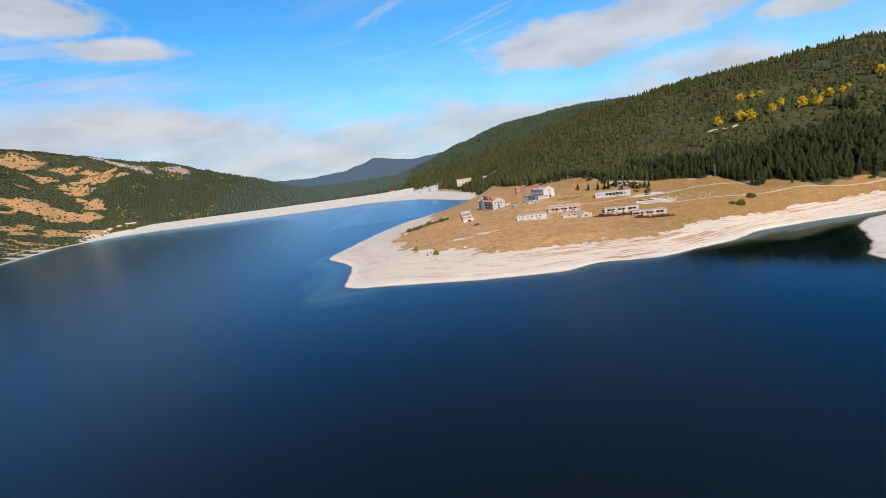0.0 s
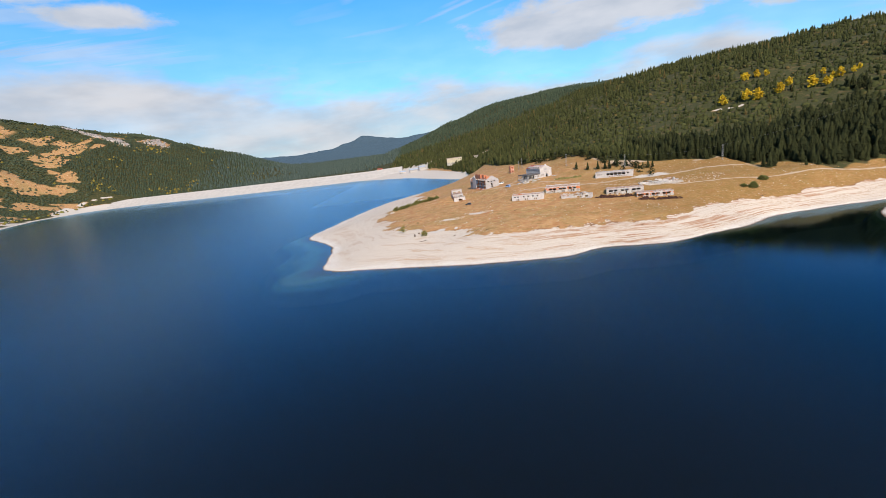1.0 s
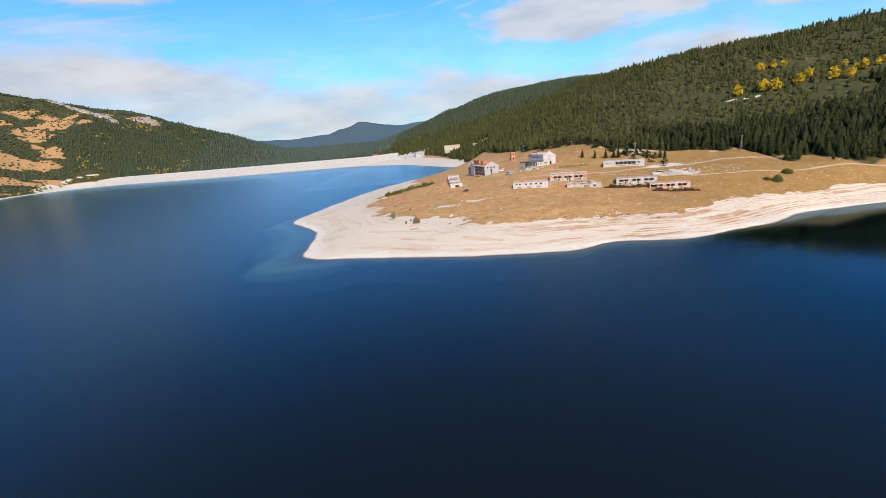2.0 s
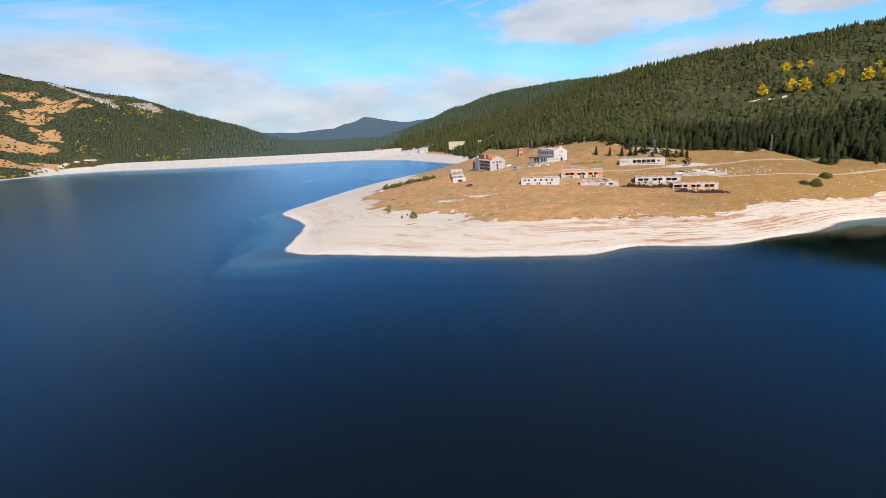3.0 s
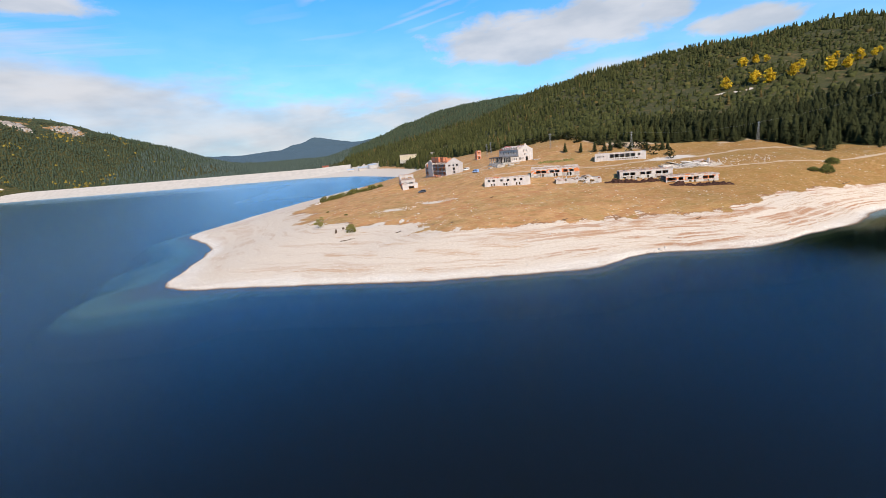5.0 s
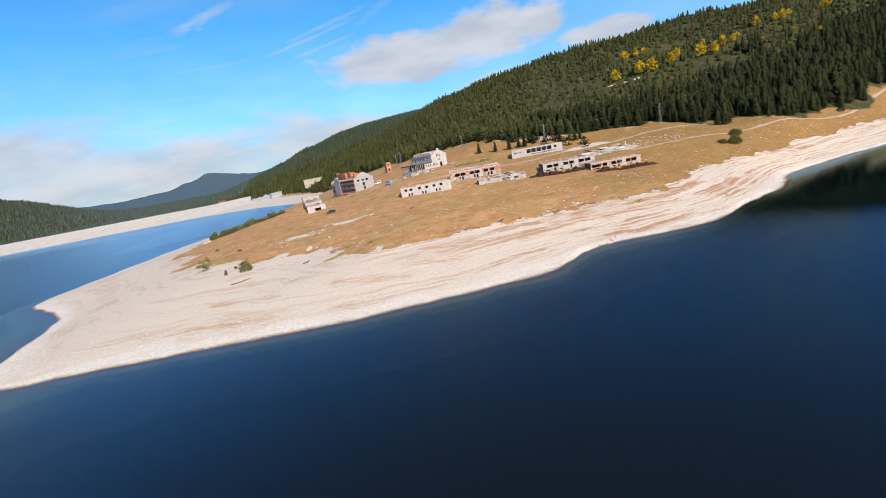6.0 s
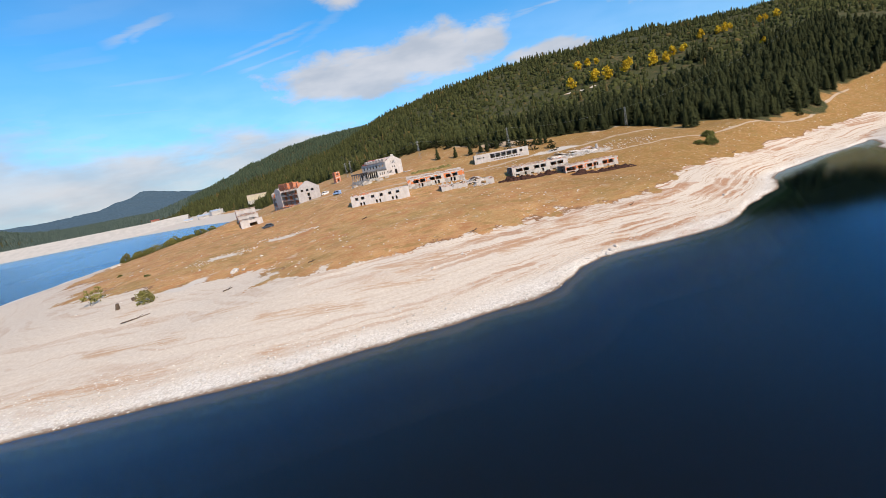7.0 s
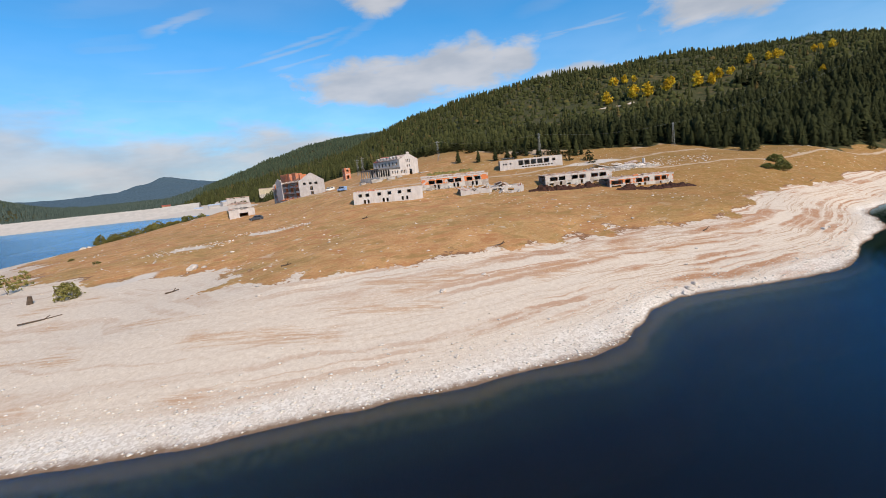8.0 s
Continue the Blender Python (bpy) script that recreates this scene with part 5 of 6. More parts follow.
def stub_house():
    """The house nearest the point: three broken rooms that climb the slope one behind another."""
    t, w = placed("ruined_house", (12.0, 374.0), (21.0, 374.6), 12.6)
    tagged(t, "small broken-down house of pale plaster, its rooms stepping uphill", "house", "ruined row houses")
    win = [(3.6, 6.6, 1.7, 3.2)]
    shell(t, w, 7.0, 4.7, win, [(2.0, 4.0, 1.4, 2.8)], [(2.0, 4.0, 1.4, 2.8)], (), (WHITE, BRICK, PLASTER, PLASTER), 0.4, 5)
    plinth(t, w, 7.0)
    slab(t, w, 7.0, 4.0, -0.31, 0.2, PINKROOF, "roof_slab")
    for k, (y, z) in enumerate(((8.0, 2.0), (15.0, 4.6))):
        wall_part("rear_wall", w - 0.6, 4.4, 0.3, [(1.2, 3.4, 1.6, 3.0), (5.0, 7.2, 1.6, 3.0)], PLASTER, t, (0.1, y, z), 0, ragged=0.5, seed=8 + k)
        wall_part("rear_wall", 5.4, 4.2, -0.3, [(1.0, 2.6, 1.4, 2.8), (3.4, 4.6, 1.4, 2.8)], BRICK if k else PATCHY, t, (0.1, y + 0.31, z), 90, ragged=0.8, seed=18 + k)
        wall_part("rear_wall", 5.4, 4.2, 0.3, [(1.0, 2.6, 1.4, 2.8)], PATCHY, t, (w - 0.5, y + 0.31, z), 90, ragged=0.8, seed=28 + k)
        slab(t, w - 0.6, 5.8, z + 4.42, 0.2, 0.22, PINKROOF, "rear_roof", "cracked pinkish roof slab").location = (0.1, y + 0.1, 0)
        box_part("rear_plinth", (0.0, y - 0.1, z - 7.0, w - 0.4, y + 5.9, z - 0.004), RUBBLE, t, bevel=0.05)
    for x, y, z, a, l in ((2.2, 7.2, 4.3, 18, 3.4), (6.4, 7.3, 4.2, -14, 3.0), (3.5, 14.2, 6.6, 12, 4.0), (9.6, 3.5, 0.2, 38, 3.2)):
        p = box_part("fallen_slab", (-l / 2, -1.1, 0, l / 2, 1.1, 0.2), PINKROOF, t, bevel=0.03)
        p.matrix_local = pose(x, y, z, a, a * 0.6, a)
    debris("roof_debris", 4.5, 3.5, 3.8, 3.0, 60, 0.4, CONCRETE, "", 33, 0.8, t).location = (0, 0, 4.25)
    debris("roof_debris", 4.2, 11, 3.6, 2.4, 50, 0.4, PINKROOF, "", 35, 0.7, t).location = (0, 0, 6.7)
    debris("fallen_brick", 9.8, 6, 1.6, 6, 70, 0.45, BRICK, "", 34, 0.6, t).location = (0, 0, 0.2)


def gable(name, t, w, z, rise, y, thick, mat, cut=0.0):
    v = [(cut, y, z), (w - cut, y, z), (w / 2 + 0.5, y, z + rise), (w / 2 - 0.5, y, z + rise)]
    v += [(a, y + thick, c) for a, _, c in v]
    return mesh_object(name, v, [(0, 1, 2, 3), (7, 6, 5, 4), (0, 4, 5, 1), (1, 5, 6, 2), (2, 6, 7, 3), (3, 7, 4, 0)], mat, t)


def balcony_hotel():
    t, w = placed("ruined_hotel", (40.0, 395.0), (51.4, 398.0), 18.3)
    tagged(t, "ruined three-storey hotel, brick balconies and a grey gable end", "hotel")
    d, h = 38.0, 7.6
    win = spans([(2.0, 3.2), (4.7, 5.9), (7.2, 8.6)], 5.9, 6.9) + [(4.9, 6.2, 3.4, 5.0), (5.0, 6.3, 1.5, 2.8)]
    wall_part("gable_wall", w, h, 0.35, win, GREYWALL, t, (0, 0, 0), 0, "grey plastered end wall")
    gable("gable_top", t, w, h + 0.003, 3.3, 0.0, 0.35, GREYWALL)
    wall_part("gable_wall", w, h, -0.35, win[:3], PLASTER, t, (0, d, 0))
    gable("gable_top", t, w, h + 0.003, 3.0, d - 0.35, 0.35, PLASTER)
    eight = [(2 + 4.4 * k, 3.4 + 4.4 * k) for k in range(8)]
    wall_part("side_wall", d - 0.72, h, 0.3, spans(eight, 1.0, 2.6) + spans(eight, 4.0, 5.6), PLASTER, t, (w, 0.36, 0), 90)

    def balconies(y0, bays, pitch, deep):
        """Brick bays behind concrete decks, three storeys high; every bay with its own parapet."""
        length = bays * pitch
        holes = [(0.5 + pitch * k, pitch - 0.5 + pitch * k, z, z + 2.0) for k in range(bays) for z in (0.35, 2.9, 5.4)]
        wall_part("balcony_wall", length, h - 0.1, -0.3, holes, BRICK, t, (deep, y0, 0), 90, "red brick wall behind the balconies")
        for k in range(bays + 1):
            top = h - 0.1 - (0.5, 0.0, 0.9, 0.2)[k % 4]
            box_part("pier", (0.0, y0 - 0.13 + pitch * k, 0.0, deep - 0.02, y0 + 0.13 + pitch * k, top), PATCHY if k % 2 else PLASTER, t)
        for n, z in enumerate((0.1, 2.6, 5.1)):
            box_part("balcony_slab", (-0.3, y0 + 0.14, z, deep - 0.02, y0 + length - 0.14, z + 0.2), CONCRETE, t, bevel=0.02)
            for k in range(bays):
                if (k * 2 + n) % 5 != 3:
                    box_part("parapet", (-0.24, y0 + 0.3 + pitch * k, z + 0.204, -0.1, y0 + pitch - 0.3 + pitch * k, z + 0.95), (BRICK, PLASTER, PATCHY)[(k + n) % 3], t)

    balconies(0.5, 6, 3.5, 1.5)
    wall_part("stair_wall", 8.6, h + 1.1, -0.3, [(3.2, 4.4, 6.2, 7.3), (6.2, 7.0, 6.2, 7.2)], WHITE, t, (-0.6, 21.9, 0), 90, "white stair wall")
    mesh_object("stair_gable", [(-0.6, 21.9, h + 1.104), (-0.6, 30.5, h + 1.104), (-0.6, 27.0, h + 2.6), (-0.3, 21.9, h + 1.104), (-0.3, 30.5, h + 1.104), (-0.3, 27.0, h + 2.6)],
                            [(0, 2, 1), (3, 4, 5), (0, 1, 4, 3), (1, 2, 5, 4), (2, 0, 3, 5)], WHITE, t)
    box_part("stair_return", (-0.29, 21.9, 0.0, 1.4, 22.2, h + 0.6), PLASTER, t)
    balconies(30.7, 2, 3.5, 1.2)
    plinth(t, w, d, 3.0)
    for z in (0.0, 2.55, 5.05):
        slab(t, w - 2.2, d - 1.0, z, -0.05, 0.15, DARKC_SHADE, "floor_slab").location = (1.7, 0.5, 0)
    # what is left of the roof: broken slopes, bare rafters and tall brick dormer walls
    rnd = random.Random(3)
    for k in range(7):
        y0 = 0.6 + 3.0 * k
        up = rnd.uniform(0.4, 1.5)
        v = [(-0.5, y0, h - 0.3), (-0.5, y0 + 2.9, h - 0.3), (2.6, y0 + 2.9, h - 0.3 + up), (2.6, y0, h - 0.3 + up * rnd.uniform(0.7, 1.1))]
        v += [(a, b, c + 0.16) for a, b, c in v]
        mesh_object("roof_slope", v, [(0, 1, 2, 3), (7, 6, 5, 4), (0, 4, 5, 1), (1, 5, 6, 2), (2, 6, 7, 3), (3, 7, 4, 0)], (PINKROOF, CONCRETE, PINKROOF)[k % 3], t)
        rafter = box_part("rafter", (0, -0.08, 0, 4.6, 0.08, 0.2), WOODPOLE, t)
        rafter.matrix_local = pose(0.2, y0 + 1.0, h - 0.1, 0, -rnd.uniform(16, 30), rnd.uniform(-8, 8))
    slab(t, w - 0.4, d - 1, h - 0.35, -0.1, 0.2, CONCRETE, "attic_floor").location = (0.3, 0.5, 0)
    for y0, y1, up in ((2.6, 4.0, 3.6), (8.0, 13.0, 4.4), (16.4, 20.0, 4.6), (20.9, 29.6, 4.6)):
        wall_part("dormer_wall", y1 - y0, up, -0.25, [(0.9, 1.7, 1.2, 2.3)] if y1 - y0 > 2.5 else (), NEWBRICK, t, (2.0, y0, h - 0.14), 90, "bare red brick dormer wall", 0.5, int(y0))
        box_part("dormer_wall", (2.26, y0, h - 0.14, 5.0, y0 + 0.25, h + up - 0.5), NEWBRICK, t, "bare red brick dormer wall")
        box_part("dormer_wall", (2.26, y1 - 0.25, h - 0.14, 5.0, y1, h + up - 0.8), NEWBRICK, t, "bare red brick dormer wall")
    debris("roof_debris", 4, 14, 4.2, 13, 150, 0.5, PINKROOF, "", 44, 0.8, t).location = (0, 0, h - 0.1)
    debris("fallen_brick", -1.8, 10, 1.6, 11, 90, 0.4, BRICK, "", 45, 0.4, t)


def white_hotel():
    t, w = placed("white_hotel", (82.4, 381.0), (92.6, 385.3), 24.0)
    tagged(t, "white rendered hotel with a stepped gable and rusty roof", "hotel")
    d, h = 19.0, 7.2
    win = spans([(3.9, 4.35), (4.9, 5.35), (5.9, 6.35)], 5.6, 7.0) + spans([(4.3, 4.8), (5.6, 6.1)], 3.6, 4.6) + [(5.6, 7.2, 0.1, 2.6)] + spans([(0.5, 1.0), (1.4, 1.9), (2.3, 2.8), (3.2, 3.7)], 1.0, 2.4)
    wall_part("gable_wall", w, h, 0.4, win, WHITE, t, (0, 0, 0), 0, "white end wall with slit windows")
    gable("gable_top", t, w, h + 0.003, 2.2, 0, 0.4, WHITE, 0.6)
    box_part("gable_finial", (w / 2 - 0.9, -0.003, h + 2.2, w / 2 + 0.9, 0.403, h + 3.0), WHITE, t, bevel=0.2)
    wall_part("gable_wall", w, h, -0.4, (), PLASTER, t, (0, d, 0))
    gable("gable_top", t, w, h + 0.003, 2.2, d - 0.4, 0.4, PLASTER, 0.6)
    rows = spans([(1.2 + 2.5 * k, 2.3 + 2.5 * k) for k in range(7)], 4.6, 6.1)
    wall_part("side_wall", d - 0.82, h, -0.35, rows + spans([(1.2 + 2.5 * k, 2.9 + 2.5 * k) for k in range(7)], 0.6, 2.6), WHITE, t, (0, 0.41, 0), 90)
    wall_part("side_wall", d - 0.82, h, 0.35, rows, PLASTER, t, (w, 0.41, 0), 90)
    plinth(t, w, d, 3.0)
    for z in (0.0, 3.2, 6.6):
        slab(t, w - 0.9, d - 1.0, z, -0.02, 0.18, DARKC_SHADE, "floor_slab").location = (0.45, 0.5, 0)
    # stripped slope with a row of small dormers above the eaves, red sheet left on the far end
    for k, (y0, y1, mat) in enumerate(((0.5, 7.2, STRIPPED), (7.22, 13.6, STRIPPED), (13.62, d - 0.5, TILE))):
        v = [(-0.35, y0, h - 0.05), (-0.35, y1, h - 0.05), (w / 2 - 0.2, y1, h + 1.95 + 0.35 * (k == 2)), (w / 2 - 0.2, y0, h + 1.95)]
        v += [(a, b, c + 0.12) for a, b, c in v]
        mesh_object("roof_panel", v, [(3, 2, 1, 0), (4, 5, 6, 7), (0, 1, 5, 4), (1, 2, 6, 5), (2, 3, 7, 6), (3, 0, 4, 7)], mat, t, "" if k < 2 else "rusty red roof sheet")
    for k in range(7):
        y0 = 0.9 + 2.3 * k
        wall_part("dormer", 1.3, 1.25, -0.2, [(0.3, 1.0, 0.25, 1.0)], WHITE, t, (0.0, y0, h - 0.1), 90)
        v = [(-0.15, y0 - 0.15, h + 1.12), (-0.15, y0 + 1.45, h + 1.12), (-0.15, y0 + 0.65, h + 1.55), (2.2, y0 - 0.15, h + 1.12), (2.2, y0 + 1.45, h + 1.12), (2.2, y0 + 0.65, h + 1.55)]
        mesh_object("dormer_roof", v, [(0, 2, 1), (3, 4, 5), (0, 1, 4, 3), (1, 2, 5, 4), (2, 0, 3, 5)], WHITE if k % 3 else STRIPPED, t)
        for side in (0.0, 1.2):
            box_part("dormer_cheek", (0.21, y0 + side, h - 0.1, 2.0, y0 + side + 0.1, h + 1.11), PLASTER, t)
    v = [(w + 0.3, 0.5, h - 0.05), (w + 0.3, d - 0.5, h - 0.05), (w / 2 + 0.2, d - 0.5, h + 2.0), (w / 2 + 0.2, 0.5, h + 2.0)]
    v += [(a, b, c + 0.12) for a, b, c in v]
    mesh_object("roof_panel", v, [(0, 1, 2, 3), (7, 6, 5, 4), (0, 4, 5, 1), (1, 5, 6, 2), (2, 6, 7, 3), (3, 7, 4, 0)], TILE, t)
    # open dining terrace along the side, on columns
    box_part("terrace_floor", (-12.2, -0.5, -2.2, -0.12, 13.5, 0.1), CONCRETE, t, bevel=0.05)
    slab(t, 12.0, 13.0, 3.0, 0.1, 0.6, DARKC_SHADE, "terrace_roof", "dark flat terrace roof").location = (-12.3, -0.5, 0)
    # dark wall added to stand for deep shade under the terrace roof
    wall_part("terrace_shade_wall", 11.6, 2.9, 0.3, [(2.0, 3.2, 0.0, 2.1)], DARKC_SHADE, t, (-12.0, 6.0, 0.1))
    wall_part("terrace_wall", 5.6, 2.9, 0.3, [(1.0, 1.6, 0.9, 2.2), (2.4, 3.0, 0.9, 2.2), (3.8, 4.4, 0.9, 2.2)], WHITE, t, (-5.8, -0.3, 0.1))
    for k in range(8):
        box_part("column", (-12.0, 0.2 + 1.75 * k, 0.1, -11.7, 0.5 + 1.75 * k, 3.0), CONCRETE, t)
    for k in range(5):
        box_part("column", (-11.5 + 1.3 * k, -0.4, 0.1, -11.2 + 1.3 * k, -0.1, 3.0), CONCRETE, t)
    box_part("steps", (-15.6, 1.5, -2.2, -12.3, 6.0, -1.2), CONCRETE, t), box_part("steps", (-14.2, 1.5, -1.196, -12.3, 6.0, -0.5), CONCRETE, t)
    s = box_part("sheet_stack", (-9.5, -3.2, -1.6, -5.5, -1.8, -0.6), GREEN_NET, t, "green sheet metal lean-to", 0.05)


def brick_tower():
    t = empty("brick_tower", 70.0, 446.0, 25.6, 12)
    tagged(t, "small square tower of bare red brick", "tower")
    shell(t, 3.4, 3.4, 6.2, [(1.1, 2.3, 0.3, 2.2), (1.0, 2.4, 4.4, 5.4)], [(1.0, 1.8, 4.4, 5.4)], [(1.0, 1.8, 4.4, 5.4)], (), (BRICK,) * 4, 0.0, 2)
    slab(t, 3.4, 3.4, 6.2, 0.12, 0.25, BRICK, "top_slab")
    plinth(t, 3.4, 3.4)


def collapsed_house():
    t, w = placed("collapsed_house", (79.5, 313.2), (98.0, 307.2), 14.6)
    tagged(t, "collapsed house, only its low pale walls standing", "ruin")
    wall_part("wall", w, 2.4, 0.35, spans([(9.6, 12.6), (14.5, 16.5)], 0.7, 1.7), PLASTER, t, (0, 0, 0), 0, ragged=0.9, seed=14)
    wall_part("wall", w, 3.0, 0.35, [(3, 5, 0.8, 2.0), (8, 10, 0.8, 2.0)], PLASTER, t, (0, 6.5, 0.4), 0, ragged=1.8, seed=15)
    # left end again dark, its shade set in the colour
    wall_part("wall", 6.0, 2.4, -0.3, (), DARKC_SHADE, t, (0, 0.4, 0), 90, ragged=0.8, seed=16)
    wall_part("wall", 6.0, 2.6, 0.3, [(2, 3.2, 0.6, 1.8)], PATCHY, t, (w - 0.3, 0.4, 0), 90, ragged=1.2, seed=26)
    for k, x in enumerate((4.8, 9.0, 13.4)):
        wall_part("partition_wall", 6.0, 2.3, 0.2, [(2.4, 3.3, 0, 1.7)], PATCHY if k % 2 else DARKC_SHADE, t, (x, 0.4, 0), 90, ragged=1.3, seed=36 + k)
    plinth(t, w, 6.8)
    for k, (x, y, z, a, b, l) in enumerate(((1.6, 2.5, 2.2, 20, 10, 4.5), (6.6, 3.4, 2.0, -8, -16, 4.2), (11.5, 3.0, 2.3, -35, -17, 4.0), (13.2, 3.6, 2.6, 40, 24, 3.6), (15.4, 3.0, 1.8, 15, 8, 4.0), (12.2, -0.8, 0.7, 25, -32, 2.6))):
        p = box_part("fallen_slab", (-l / 2, -1.3, 0, l / 2, 1.3, 0.22), (PINKROOF, STONE, CONCRETE)[k % 3], t, bevel=0.03)
        p.matrix_local = pose(x, y, z, 14 * (-1) ** k, b, a)
    debris("fallen_masonry", w * 0.55, 3.2, w * 0.45, 3.2, 220, 0.6, STONE, "", 17, 1.9, t)
    debris("fallen_masonry", w * 0.6, -0.9, w * 0.42, 1.0, 110, 0.5, PLASTER, "", 19, 0.6, t)


def slab_ruin():
    t = empty("slab_ruin", 131.5, 316.0, height_at(144, 312) + 0.1, -16)
    tagged(t, "flattened house of pale walls and fallen slabs", "ruin")
    wall_part("low_wall", 24, 1.1, 0.35, (), PLASTER, t, (0, 0, -0.6), 0, ragged=0.8, seed=71)
    wall_part("low_wall", 21, 1.5, 0.35, [(6, 8.5, 0.5, 1.3)], PLASTER, t, (3, 6.2, -0.3), 0, ragged=1.0, seed=72)
    wall_part("low_wall", 5.6, 1.3, 0.3, (), PLASTER, t, (0.4, 0.4, -0.5), 90, ragged=0.8, seed=73)
    for k, (x, y, z, a, b, l, w) in enumerate([(3.5, 2.0, 0.5, 5, 4, 5.0, 2.6), (9.5, 2.6, 0.4, -6, 5, 6.0, 2.8), (15.0, 3.0, 0.7, 7, -5, 5.5, 3.2), (20.0, 2.4, 0.5, -4, -6, 5.0, 2.4), (12.5, 5.2, 1.3, 12, 2, 4.2, 2.0), (22.5, 5.0, 0.9, 3, 8, 4.0, 2.0), (6.0, 5.0, 1.2, -9, 14, 4.6, 2.4), (18.0, 5.4, 1.5, 16, -9, 4.4, 2.2), (2.0, -0.9, 0.3, 22, -6, 3.4, 1.8), (11.0, -1.0, 0.2, 18, 4, 4.4, 1.9), (17.5, -0.9, 0.3, 20, -5, 3.8, 1.8)]):
        s = box_part("fallen_slab", (-l / 2, -w / 2, 0, l / 2, w / 2, 0.2), (STONE, CONCRETE, STONE, PINKROOF)[k % 4], t, bevel=0.03)
        s.matrix_local = pose(x, y, z, a, b, 9 * (-1) ** k)


def mound(name, x0, y0, x1, y1, wide, high, seed, mat=None, label="long bank of dark turned soil before the ruin"):
    """A bank of dark earth thrown up in front of a house."""
    n, m = 90, 16
    length, ang = math.hypot(x1 - x0, y1 - y0), math.atan2(y1 - y0, x1 - x0)
    U, V = np.meshgrid(np.linspace(0, 1, n), np.linspace(-1, 1, m))
    X = x0 + U * (x1 - x0) - V * wide * math.sin(ang) * 0.5
    Y = y0 + U * (y1 - y0) + V * wide * math.cos(ang) * 0.5
    Z = ground_height(X, Y) + high * np.clip(1 - V ** 2, 0, 1) * np.clip(np.minimum(U, 1 - U) * 7, 0, 1) * (0.7 + fbm(X, Y, 1.6, 4, seed) * 1.5) - 0.12
    verts = np.stack([X, Y, Z], -1).reshape(-1, 3)
    faces = [(j * n + i, j * n + i + 1, (j + 1) * n + i + 1, (j + 1) * n + i) for j in range(m - 1) for i in range(n - 1)]
    ob = mesh_object(name, verts, faces, mat or PEAT)
    tagged(ob, label, "earth bank")


def tube(bm, a, b, r, sides=5):
    a, b = Vector(a), Vector(b)
    q = (b - a).to_track_quat("Z", "Y")
    rings = []
    for p in (a, b):
        rings.append([bm.verts.new(p + q @ Vector((r * math.cos(k * 6.283 / sides), r * math.sin(k * 6.283 / sides), 0))) for k in range(sides)])
    for k in range(sides):
        bm.faces.new([rings[0][k], rings[0][(k + 1) % sides], rings[1][(k + 1) % sides], rings[1][k]])
    bm.faces.new(rings[0][::-1]), bm.faces.new(rings[1])


def pylon(x, y, h, base=1.1, turn=0.0):
    t = empty("power_pylon", x, y, height_at(x, y) - 0.2, turn)
    tagged(t, "slim steel lattice power pylon", "pylon", "power line")
    for sx, sy in ((-1, -1), (1, -1), (1, 1), (-1, 1)):
        bm = bmesh.new()
        tube(bm, (sx * base / 2, sy * base / 2, 0), (sx * 0.16, sy * 0.16, h), 0.045)
        part("leg", bm, STEEL, t)
    bm = bmesh.new()
    for k in range(8):
        z0, z1 = h * k / 8, h * (k + 1) / 8
        w0, w1 = base / 2 * (1 - k / 8) + 0.16 * k / 8, base / 2 * (1 - (k + 1) / 8) + 0.16 * (k + 1) / 8
        for sx, sy, ux, uy in ((-1, -1, 1, -1), (1, -1, 1, 1), (1, 1, -1, 1), (-1, 1, -1, -1)):
            tube(bm, (sx * w0, sy * w0, z0), (ux * w1, uy * w1, z1), 0.018, 4)
    part("bracing", bm, STEEL, t)
    bm = bmesh.new()
    tube(bm, (-1.5, 0, h - 0.7), (1.5, 0, h - 0.7), 0.07), tube(bm, (-1.0, 0, h - 1.8), (1.0, 0, h - 1.8), 0.06)
    part("crossarm", bm, STEEL, t)


def wires(stops):
    t = empty("power_lines", stops[0][0], stops[0][1], 0)
    tagged(t, "thin sagging power wires between the pylons", "cable")
    for off in (-1.4, 0.0, 1.4):
        bm = bmesh.new()
        for a, b in zip(stops, stops[1:]):
            pts = []
            for k in range(9):
                u = k / 8
                pts.append(Vector((a[0] + (b[0] - a[0]) * u + off - stops[0][0], a[1] + (b[1] - a[1]) * u - stops[0][1], a[2] + (b[2] - a[2]) * u - 2.2 * (1 - (2 * u - 1) ** 2) - 0.5)))
            for p, q in zip(pts, pts[1:]):
                tube(bm, p, q, 0.007, 3)
        part("wire", bm, STEEL, t)


